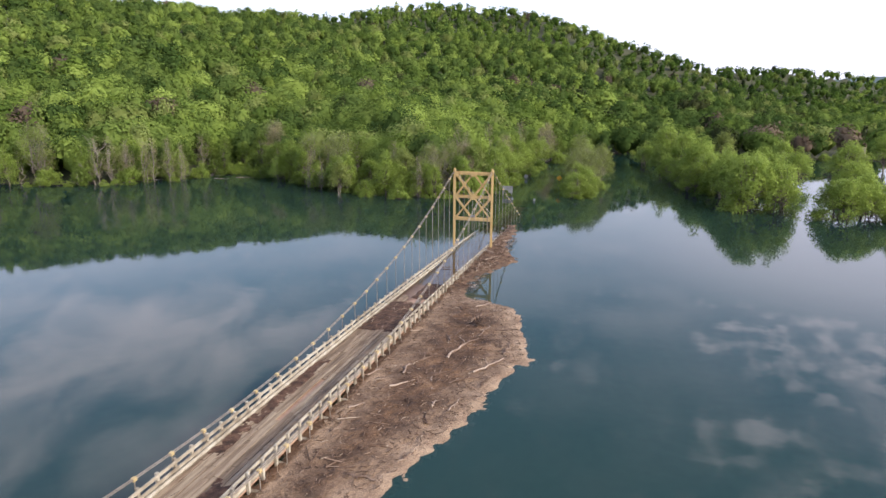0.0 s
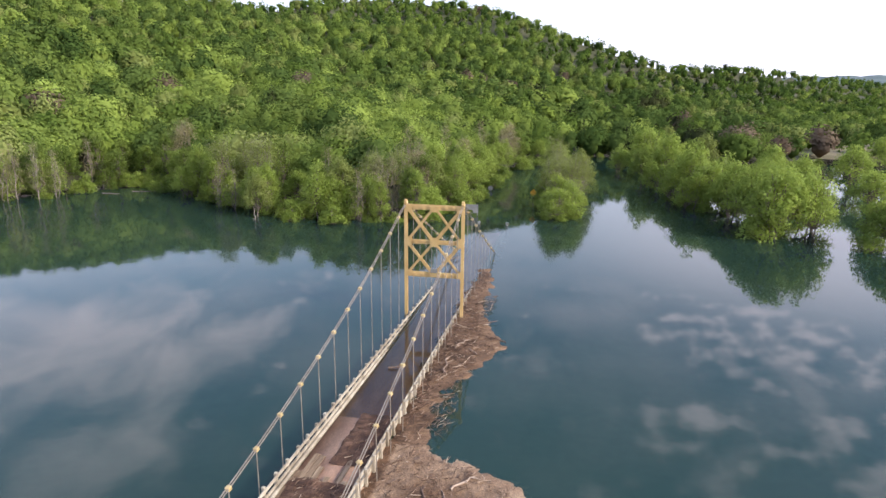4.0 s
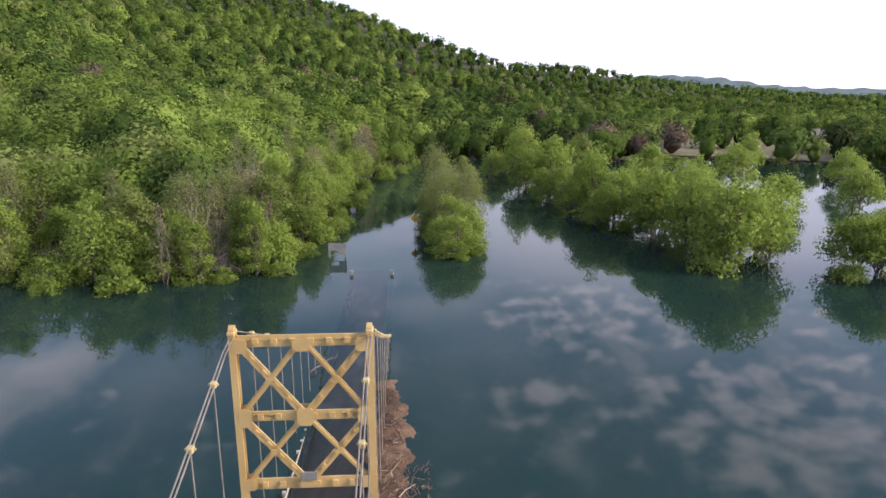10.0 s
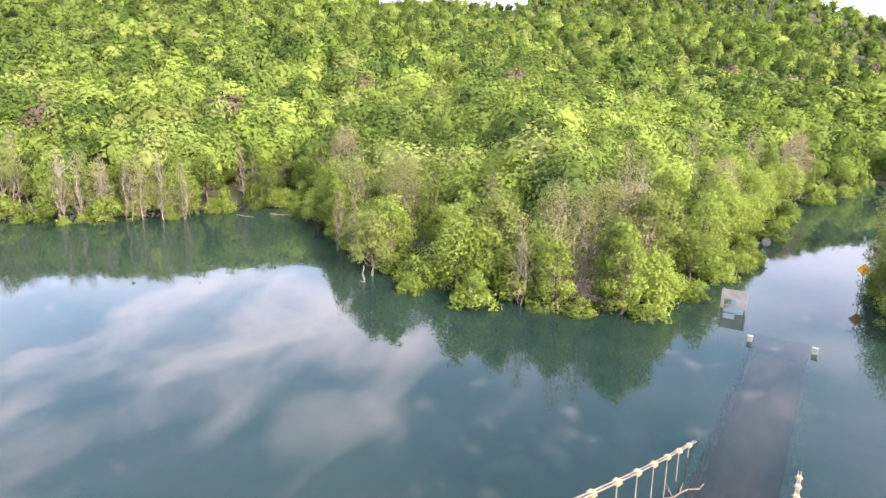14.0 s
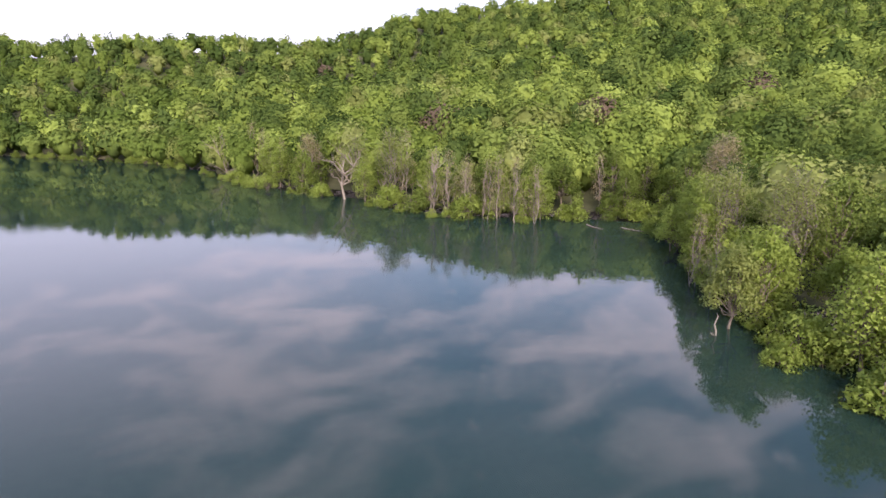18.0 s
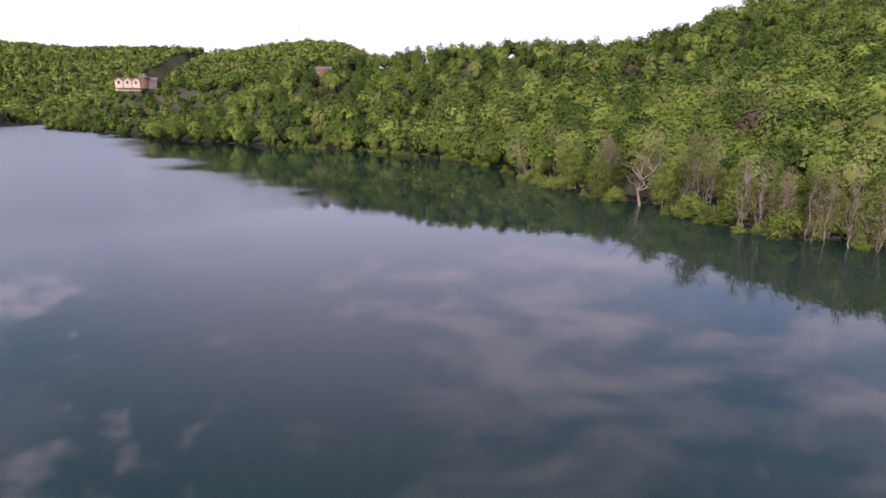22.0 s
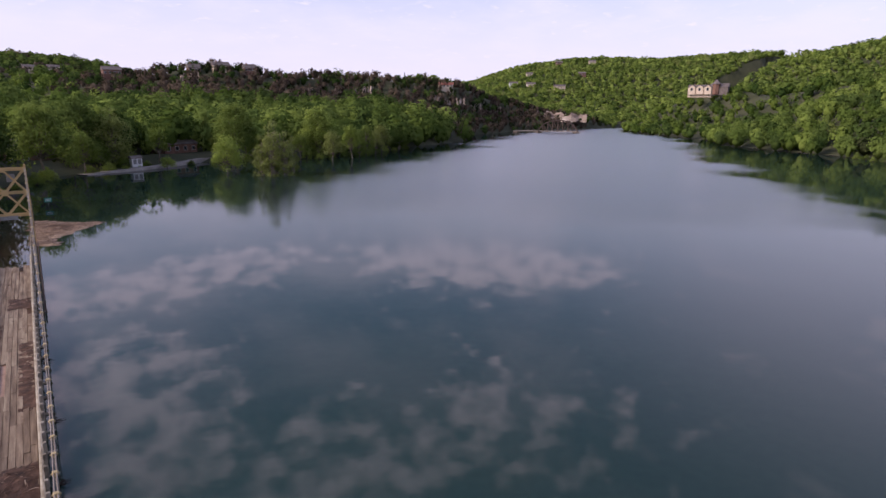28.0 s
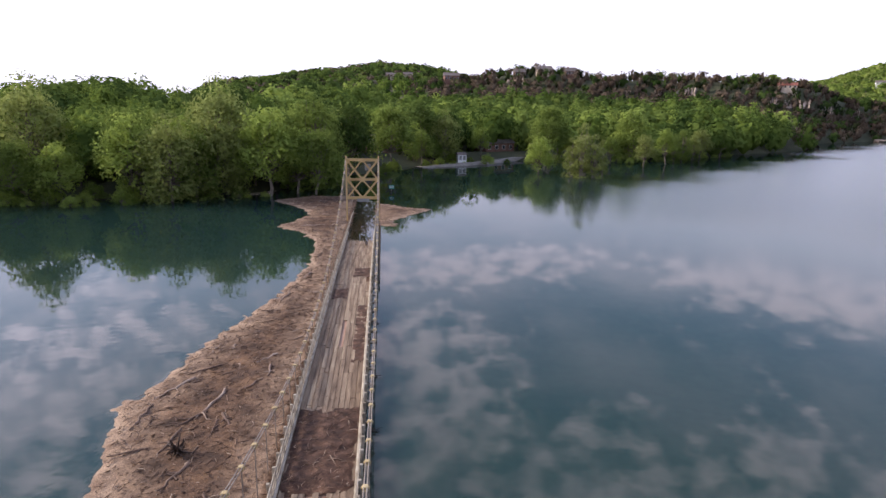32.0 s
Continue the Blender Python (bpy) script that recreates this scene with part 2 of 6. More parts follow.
def water_material():
    """Silty green flood water: mirror-like gloss by Fresnel over a murky body through which shallow things just show."""
    m, nt, N, L = nodes_of("flood_water")
    out = N("ShaderNodeOutputMaterial")
    geo = N("ShaderNodeNewGeometry")
    a, c = N("ShaderNodeTexNoise"), N("ShaderNodeTexNoise")
    a.inputs["Scale"].default_value, a.inputs["Detail"].default_value = 0.55, 3
    c.inputs["Scale"].default_value, c.inputs["Detail"].default_value = 0.012, 4
    for n in (a, c):
        L(geo.outputs["Position"], n.inputs["Vector"])
    # calm pools and faintly ruffled lanes
    lanes = N("ShaderNodeMapRange")
    lanes.inputs[1].default_value, lanes.inputs[2].default_value = 0.46, 0.72
    lanes.inputs[3].default_value, lanes.inputs[4].default_value = 0.0012, 0.012
    L(c.outputs["Fac"], lanes.inputs[0])
    # the open river to the west is ruffled by the wind, with torn edges
    edge = N("ShaderNodeTexNoise")
    edge.inputs["Scale"].default_value, edge.inputs["Detail"].default_value, edge.inputs["Roughness"].default_value = 0.03, 6, 0.62
    L(geo.outputs["Position"], edge.inputs["Vector"])
    def dotted(x, y):
        q, k = N("ShaderNodeVectorMath"), N("ShaderNodeMath")
        q.operation, k.operation = "DOT_PRODUCT", "MULTIPLY_ADD"
        L(geo.outputs["Position"], q.inputs[0])
        q.inputs[1].default_value = (x, y, 0)
        L(edge.outputs["Fac"], k.inputs[0])
        k.inputs[1].default_value = 70.0
        L(q.outputs["Value"], k.inputs[2])
        return k.outputs[0]

    def slope(src, a, b, lo=0.0, hi=1.0):
        q = N("ShaderNodeMapRange")
        q.interpolation_type = "SMOOTHSTEP"
        for k, v in enumerate((a, b, lo, hi)):
            q.inputs[k + 1].default_value = v
        L(src, q.inputs[0])
        return q.outputs[0]

    def times(a, b):
        q = N("ShaderNodeMath")
        q.operation = "MULTIPLY"
        L(a, q.inputs[0])
        L(b, q.inputs[1])
        return q.outputs[0]

    along, across = dotted(-0.766, -0.643), dotted(0.643, -0.766)
    gust = times(slope(along, 75, 175), times(slope(across, -24, 14), slope(across, 122, 76)))
    rough = slope(gust, 0.0, 1.0, 0.03, 0.27)
    bp = N("ShaderNodeBump")
    bp.inputs["Distance"].default_value = 1.0
    L(lanes.outputs[0], bp.inputs["Strength"])
    L(a.outputs["Fac"], bp.inputs["Height"])
    body, see, mixb = N("ShaderNodeBsdfDiffuse"), N("ShaderNodeBsdfTransparent"), N("ShaderNodeMixShader")
    r = ramp_of(nt, [(0.35, (0.015, 0.037, 0.031)), (0.65, (0.021, 0.050, 0.040))])
    L(c.outputs["Fac"], r.inputs["Fac"])
    L(r.outputs["Color"], body.inputs["Color"])
    see.inputs["Color"].default_value = (0.97, 0.84, 0.70, 1)
    # clear where shallow, murky with depth
    dp, mul, ex = N("ShaderNodeAttribute"), N("ShaderNodeMath"), N("ShaderNodeMath")
    dp.attribute_name = "depth"
    mul.operation, ex.operation = "MULTIPLY", "POWER"
    L(dp.outputs["Fac"], mul.inputs[0])
    mul.inputs[1].default_value = -0.52
    ex.inputs[0].default_value = 2.718
    L(mul.outputs[0], ex.inputs[1])
    keep = N("ShaderNodeMapRange")
    keep.inputs[3].default_value, keep.inputs[4].default_value = 0.16, 0.96
    L(ex.outputs[0], keep.inputs[0])
    L(keep.outputs[0], mixb.inputs[0])
    L(body.outputs[0], mixb.inputs[1])
    L(see.outputs[0], mixb.inputs[2])
    gl, fr, mx = N("ShaderNodeBsdfGlossy"), N("ShaderNodeFresnel"), N("ShaderNodeMixShader")
    L(rough, gl.inputs["Roughness"])
    fr.inputs["IOR"].default_value = 1.45
    L(bp.outputs[0], gl.inputs["Normal"])
    L(fr.outputs[0], mx.inputs[0])
    L(mixb.outputs[0], mx.inputs[1])
    L(gl.outputs[0], mx.inputs[2])
    L(mx.outputs[0], out.inputs[0])
    return m


M_WATER = water_material()
M_SOIL = surface("forest_floor", [(0.3, (0.04, 0.045, 0.018)), (0.5, (0.062, 0.066, 0.027)), (0.7, (0.09, 0.085, 0.042))], 0.08, 1.2, 0.95, 0.3)
M_YELLOW = surface("yellow_paint", [(0.3, (0.48, 0.31, 0.12)), (0.5, (0.56, 0.375, 0.155)), (0.75, (0.62, 0.43, 0.195))], 0.6, 14, 0.5, 0.04, grit=0.16)
M_RAIL = surface("weathered_rail_wood", [(0.3, (0.22, 0.175, 0.125)), (0.5, (0.37, 0.31, 0.235)), (0.7, (0.49, 0.43, 0.345))], 1.6, 22, 0.85, 0.25, vary=0.25)
M_PLANK = surface("worn_deck_plank", [(0.25, (0.12, 0.075, 0.045)), (0.5, (0.26, 0.18, 0.118)), (0.75, (0.41, 0.315, 0.215))], 1.1, 9, 0.85, 0.35, stretch=(5, 0.35, 1), vary=0.22)
M_WETDECK = surface("mud_stained_deck", [(0.3, (0.34, 0.19, 0.125)), (0.7, (0.5, 0.31, 0.21))], 0.7, 8, 0.6, 0.2, stretch=(2.2, 0.6, 1))
M_STEEL = surface("dull_steel", [(0.3, (0.17, 0.15, 0.13)), (0.7, (0.34, 0.3, 0.27))], 2, 20, 0.5, 0.1, metal=0.3)
M_CABLE = surface("grey_wire_cable", [(0.3, (0.22, 0.175, 0.14)), (0.7, (0.36, 0.3, 0.25))], 2, 40, 0.55, 0.2, metal=0.2)
M_DEBRIS = surface("matted_driftwood_mulch", [(0.28, (0.035, 0.017, 0.01)), (0.5, (0.09, 0.043, 0.026)), (0.74, (0.2, 0.11, 0.07))], 2.2, 13, 0.95, 1.0, grit=0.9)
M_DRIFT = surface("bleached_driftwood", [(0.3, (0.15, 0.092, 0.064)), (0.6, (0.29, 0.2, 0.148)), (0.8, (0.45, 0.34, 0.265))], 1.5, 14, 0.9, 0.3, vary=0.6)
M_BARK = surface("grey_brown_bark", [(0.3, (0.10, 0.08, 0.06)), (0.6, (0.22, 0.18, 0.14)), (0.8, (0.36, 0.31, 0.26))], 1.2, 12, 0.95, 0.5)
M_PALE = surface("bleached_dead_wood", [(0.3, (0.15, 0.12, 0.095)), (0.7, (0.31, 0.265, 0.22))], 1.2, 12, 0.9, 0.4)
LEAF_TONES = (("spring_leaves_bright", (0.135, 0.198, 0.036), (0.325, 0.41, 0.098), 0.55),
              ("spring_leaves_green", (0.080, 0.132, 0.025), (0.202, 0.268, 0.066), 0.52),
              ("leaves_dark_green", (0.046, 0.083, 0.021), (0.124, 0.178, 0.048), 0.48),
              ("budding_olive_leaves", (0.145, 0.178, 0.046), (0.29, 0.335, 0.106), 0.5),
              ("brown_budding_twigs", (0.19, 0.155, 0.08), (0.36, 0.31, 0.175), 0.35),
              ("dark_cedar_needles", (0.024, 0.034, 0.015), (0.062, 0.07, 0.028), 0.1),
              ("bare_brown_scrub", (0.085, 0.062, 0.045), (0.2, 0.152, 0.11), 0.2))
LEAVES = [foliage("far_" + n, a, b, g * 0.72, 2.8, 0.23) for n, a, b, g in LEAF_TONES]
NEAR = [foliage(n, a, b, g, 6.5, 0.44, 0.42) for n, a, b, g in LEAF_TONES]

# ---- shapes: helpers ----
def mesh_np(name, verts, faces, mats, index=None, smooth=False, normals=None):
    """A mesh from arrays; faces is a list of arrays with three or four columns."""
    me = bpy.data.meshes.new(name)
    v = np.asarray(verts, dtype=np.float32)
    me.vertices.add(len(v))
    me.vertices.foreach_set("co", v.ravel())
    loops = np.concatenate([np.asarray(f, dtype=np.int32).ravel() for f in faces])
    totals = np.concatenate([np.full(len(f), np.asarray(f).shape[1], dtype=np.int32) for f in faces])
    starts = np.concatenate([[0], np.cumsum(totals)[:-1]]).astype(np.int32)
    me.loops.add(len(loops))
    me.loops.foreach_set("vertex_index", loops)
    me.polygons.add(len(totals))
    me.polygons.foreach_set("loop_start", starts)
    if index is not None:
        me.polygons.foreach_set("material_index", np.asarray(index, dtype=np.int32))
    if smooth:
        me.polygons.foreach_set("use_smooth", np.ones(len(totals), dtype=bool))
    for m in mats:
        me.materials.append(m)
    me.update(calc_edges=True)
    if normals is not None:
        me.polygons.foreach_set("use_smooth", np.ones(len(totals), dtype=bool))
        me.normals_split_custom_set_from_vertices(np.asarray(normals, dtype=np.float32))
    return me


def part(name, bm, material, parent=None, label=""):
    """Links a bmesh as one mesh object under a thing or a part."""
    me = bpy.data.meshes.new(name)
    bm.to_mesh(me)
    bm.free()
    me.materials.append(material)
    ob = new(name, me)
    ob.parent = parent
    return tagged(ob, label)


def piece(name, me, parent, m=None, label=""):
    ob = new(name, me)
    ob.parent = parent
    if m is not None:
        ob.matrix_basis = m
    return tagged(ob, label)


def base(name, x, y, z, label, category, group="", kind="", rz=0.0):
    ob = new(name)
    ob.matrix_basis = pose(x, y, z, 0, 0, rz)
    return tagged(ob, label, category, group, kind)


def box(bm, lo, hi, m=None, bevel=0.0):
    c = [(a + b) / 2 for a, b in zip(lo, hi)]
    s = [max(b - a, 1e-4) for a, b in zip(lo, hi)]
    r = bmesh.ops.create_cube(bm, size=1.0, matrix=(m or Matrix()) @ Matrix.LocRotScale(c, None, s))
    if bevel:
        bmesh.ops.bevel(bm, geom=list({e for v in r["verts"] for e in v.link_edges}), offset=bevel, segments=1, affect="EDGES")
    return bm


def beam(bm, a, b, w, h, up=(0, 0, 1)):
    """A rectangular bar from a to b, w across and h deep."""
    a, b = Vector(a), Vector(b)
    d = b - a
    q = d.to_track_quat("Y", "Z")
    m = Matrix.LocRotScale((a + b) / 2, q, (w, d.length, h))
    bmesh.ops.create_cube(bm, size=1.0, matrix=m)
    return bm


def rod(bm, a, b, r, r2=None, seg=6):
    a, b = Vector(a), Vector(b)
    d = b - a
    m = Matrix.LocRotScale((a + b) / 2, d.to_track_quat("Z", "Y"), None)
    bmesh.ops.create_cone(bm, cap_ends=True, segments=seg, radius1=r, radius2=r if r2 is None else r2, depth=d.length, matrix=m)
    return bm


def tube(points, radii, seg=6):
    """Arrays of a tapering tube along points."""
    pts = np.asarray(points, float)
    n = len(pts)
    t = np.gradient(pts, axis=0)
    t /= np.linalg.norm(t, axis=1)[:, None] + 1e-9
    ref = np.where(np.abs(t[:, 2:3]) > 0.9, np.array([[1.0, 0, 0]]), np.array([[0, 0, 1.0]]))
    u = np.cross(t, ref)
    u /= np.linalg.norm(u, axis=1)[:, None] + 1e-9
    w = np.cross(t, u)
    a = np.linspace(0, 2 * np.pi, seg, endpoint=False)
    ring = pts[:, None, :] + np.asarray(radii)[:, None, None] * (np.cos(a)[None, :, None] * u[:, None, :] + np.sin(a)[None, :, None] * w[:, None, :])
    i = np.arange(n - 1)[:, None] * seg
    j = np.arange(seg)[None, :]
    k = (j + 1) % seg
    f = np.stack([i + j, i + k, i + k + seg, i + j + seg], -1).reshape(-1, 4)
    return ring.reshape(-1, 3), f


def joined(chunks):
    """One vertex array and one face array out of several."""
    vs, fs, o = [], [], 0
    for v, f in chunks:
        vs.append(v)
        fs.append(np.asarray(f) + o)
        o += len(v)
    return np.concatenate(vs), np.concatenate(fs)


# ---- the valley ----
NORTH = [(-1600, -430), (-700, -405), (-470, -370), (-425, -350), (-375, -290), (-331, -209), (-284, -170), (-250, -95), (-226, -50), (-190, -11), (-131, 9), (-115, 19),
         (-89, 31), (-80, 42), (-76, 62), (-56, 50), (-45, 43), (-32, 37.5), (-24, 36), (-15, 39), (-9, 42), (-7, 50), (-6, 70), (-4, 100), (6, 150),
         (20, 165), (60, 150), (100, 158), (138, 135), (126, 107), (170, 95), (400, 60), (1600, 40), (1600, 1700), (-1600, 1700)]
SOUTH = [(1600, -60), (150, -85), (59, -103), (44, -102), (32, -111), (18, -113), (6, -130), (-5, -162), (-20, -176), (-45, -190), (-85, -190),
         (-140, -224), (-203, -264), (-242, -317), (-330, -366), (-365, -372), (-420, -385), (-475, -402), (-700, -440), (-1600, -480), (-1600, -1600), (1600, -1600)]
EYE = np.array([0.0, -5.0])
# ridge round the valley: bearing (left of +y), distance, height of the ground
R_AZ = [-180, -170, -150, -100, -60, -43, -34, -24, -18, -9, -2, 3, 8, 15, 21, 27, 40, 52, 63, 70, 77, 90, 97, 103, 108, 113, 117, 121, 124, 127, 130, 135, 141, 146, 153, 160, 166, 172, 180]
R_D = [300, 180, 190, 300, 500, 950, 950, 950, 600, 450, 450, 470, 500, 520, 480, 420, 370, 380, 370, 350, 320, 330, 330, 360, 380, 405, 440, 520, 560, 570, 560, 500, 480, 480, 600, 600, 600, 400, 300]
R_H = [16, 10, 9, 15, 20, 20, 25, 45, 44, 43, 59, 77, 92, 101, 93, 78, 70, 75, 69, 58, 43, 43, 42, 38, 38, 33, 30, 32, 28, 17, 8, 3, 4, 6, 10, 16, 16, 16, 16]
# hills behind the first ridge: bearing, distance, height of sight of their wooded top
F_AZ = [-180, -175, -171, -165, -158, 98, 103, 105, 108, 111, 114, 119, 126, 130, 134, 138, 142, 145, 150, 158, 166, 173, 177, 180]
F_D = [850, 850, 850, 850, 850, 820, 850, 865, 890, 920, 960, 1040, 1120, 1150, 1150, 1150, 1150, 1150, 1000, 850, 850, 850, 850, 850]
F_EL = [4.1, 3.3, 2.7, 2.0, -3, -3, 4.9, 5.5, 5.6, 5.3, 4.7, 4.8, 4.4, 4.6, 4.5, 4.0, 2.8, 2.0, 0.5, 0.5, 1.5, 3.2, 3.9, 4.1]
# brow of the brown cliff on the south side
S_AZ = [129, 132, 135, 138, 141, 144, 150, 153, 160, 166, 172, 180]
S_D, S_H = [600, 590, 580, 560, 520, 470, 450, 470, 420, 420, 430, 440], [2, 7, 11, 17, 25, 32, 35, 36, 34, 38, 33, 24]


def inland(poly, x, y):
    """Distance from the shore, positive on land."""
    p = np.array(poly, float)
    q = np.roll(p, -1, 0)
    best = np.full(x.shape, 1e9)
    odd = np.zeros(x.shape, bool)
    for (ax, ay), (bx, by) in zip(p, q):
        dx, dy = bx - ax, by - ay
        k = np.clip(((x - ax) * dx + (y - ay) * dy) / (dx * dx + dy * dy), 0, 1)
        best = np.minimum(best, np.hypot(x - ax - k * dx, y - ay - k * dy))
        if ay != by:
            odd ^= ((ay > y) != (by > y)) & (x < (bx - ax) * (y - ay) / (by - ay) + ax)
    return np.where(odd, best, -best)


def wavy(x, y):
    return (np.sin(x * 0.031 + 1.3) * np.cos(y * 0.027 + 0.4) + 0.6 * np.sin(x * 0.071 + y * 0.053) + 0.35 * np.cos(x * 0.13 - y * 0.11 + 2.0))


def ridge(az, south):
    cliff = south & (az > 129)
    return np.where(cliff, np.interp(az, S_AZ, S_D), np.interp(az, R_AZ, R_D)), np.where(cliff, np.interp(az, S_AZ, S_H), np.interp(az, R_AZ, R_H))


def far_hill(az):
    d = np.interp(az, F_AZ, F_D)
    return d, 9.0 + d * np.tan(np.radians(np.interp(az, F_AZ, F_EL)))


def height(x, y):
    x, y = np.asarray(x, float), np.asarray(y, float)
    dn, ds = inland(NORTH, x, y), inland(SOUTH, x, y)
    d = np.maximum(dn, ds)
    r = np.hypot(x - EYE[0], y - EYE[1])
    az = np.degrees(np.arctan2(-(x - EYE[0]), y - EYE[1]))
    R, H = ridge(az, ds > dn)
    dl = np.maximum(d, 0)
    u = dl / (dl + np.maximum(R - r, 0) + np.where((ds > dn) & (az > 131), 3, 12))
    p = np.where(ds > dn, np.interp(az, [129, 131, 152, 162], [2.2, 1.0, 1.0, 2.2]), np.interp(az, [-16, 3], [2.2, 1.25]))
    far = np.clip((r - R) / 300.0, 0, 1)
    h = 1.05 * H * u ** p * (1 - 0.55 * far) - 2.2 + np.minimum(dl * np.where(ds > dn, 0.4, 0.11), 4.2) + wavy(x, y) * np.clip(dl / 60, 0, 1) * 1.6
    D2, top = far_hill(az)
    k = np.clip((r - 0.55 * D2) / (0.45 * D2), 0, 1)
    h = np.maximum(h, np.where(d > 0, top * k * k * (3 - 2 * k) * (1 - 0.4 * np.clip((r - D2) / 300.0, 0, 1)) + wavy(x, y) * 1.5 * k, h))
    return np.where(d > 0, h, -2.2 - np.minimum(-d * 0.3, 9.0)), d


YB, YMID, PANEL = -87.2, -43.6, 87.2 / 39


def deck_z(y):
    """Height of the cambered bridge deck, which dips under water towards both ends."""
    return 0.30 - 0.00038 * min((y - YMID) ** 2, 4700.0)


def build_ground():
    near = np.concatenate([np.arange(-1500, -1180, 40), np.arange(-1180, -420, 13), np.arange(-420, 300, 6.0), np.arange(300, 1541, 40)])
    ny = np.concatenate([np.arange(-1500, -1020, 40), np.arange(-1020, -420, 14), np.arange(-420, 560, 6.5), np.arange(560, 1641, 40)])
    X, Y = np.meshgrid(near, ny)
    Z, _ = height(X, Y)
    v = np.stack([X, Y, Z], -1).reshape(-1, 3)
    n, m = len(near), len(ny)
    i = (np.arange(m - 1)[:, None] * n + np.arange(n - 1)[None, :]).ravel()
    f = np.stack([i, i + 1, i + n + 1, i + n], -1)
    g = new("ground", mesh_np("ground", v, [f], [M_SOIL], smooth=True))
    tagged(g, "wooded valley sides and drowned river bed of brown earth", "ground", kind="structure")
    # water sheet, gridded over the drowned deck so that its depth is known there
    xs = np.array([-4500.0, -1.76, 1.76, 4500.0])
    ys = np.concatenate([[-4500.0], np.arange(-118, 42, 1.0), [4500.0]])
    X, Y = np.meshgrid(xs, ys)
    i = (np.arange(len(ys) - 1)[:, None] * 4 + np.arange(3)[None, :]).ravel()
    v = np.stack([X, Y, np.zeros_like(X)], -1).reshape(-1, 3)
    f = np.stack([i, i + 1, i + 5, i + 4], -1)
    # the strip over the deck has vertices of its own
    mid = np.arange(len(ys) - 1) * 3 + 1
    mid = mid[1:-1]
    strip = v[f[mid].ravel()]
    f2 = np.arange(len(mid) * 4).reshape(-1, 4) + len(v)
    f = np.concatenate([np.delete(f, mid, 0), f2])
    dep = np.concatenate([np.full(len(v), 9.0), [max(0.02, -deck_z(y)) for y in strip[:, 1]]])
    me = mesh_np("water", np.concatenate([v, strip]), [f], [M_WATER])
    me.attributes.new("depth", "FLOAT", "POINT").data.foreach_set("value", dep.astype(np.float32))
    w = new("water", me)
    tagged(w, "calm green flood water mirroring clouds and trees", "water", kind="structure")


build_ground()


def far_ridge():
    """Wooded ridge on the north-eastern horizon, its haze painted into the colour."""
    az = np.linspace(-70, -8, 160)
    el = np.interp(az, [-70, -55, -42, -35, -31, -28, -24, -19, -14, -8], [0.8, 1.0, 1.2, 1.3, 1.65, 2.2, 2.5, 2.45, 2.2, 1.6])
    rows = []
    for dist, k in ((1750, -0.1), (2150, 0.45), (2500, 1.0), (2700, 0.2)):
        top = 16 + 2500 * np.tan(np.radians(el)) + 2.5 * np.sin(az * 3.1) + 1.6 * np.sin(az * 9.7) + np.random.RandomState(3).uniform(-1.2, 1.2, len(az))
        rows.append(np.stack([EYE[0] - np.sin(np.radians(az)) * dist, EYE[1] + np.cos(np.radians(az)) * dist, top * k], -1))
    n = len(az)
    i = (np.arange(3)[:, None] * n + np.arange(n - 1)[None, :]).ravel()
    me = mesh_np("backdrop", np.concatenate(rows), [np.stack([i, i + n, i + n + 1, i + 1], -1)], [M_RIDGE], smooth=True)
    tagged(new("backdrop", me), "wooded ridge on the horizon, tinted blue-green to stand in for haze", "distant hills", kind="structure")


# woods shifted to pale blue-green: the haze of distance is in the base colour
M_RIDGE = surface("haze_tinted_far_woods", [(0.3, (0.07, 0.105, 0.115)), (0.7, (0.12, 0.165, 0.165))], 0.012, 0.06, 0.95, 0.0)
far_ridge()

# ---- the suspension bridge ----
HALF = 2.3
TOP = 9.3


def cable_z(y):
    if YB <= y <= 0:
        return 0.9 + (TOP - 0.9) * ((y - YMID) / YMID) ** 2
    k = y if y > 0 else YB - y
    return max(TOP - 0.44 * k + 0.0013 * k * k, -2.6)


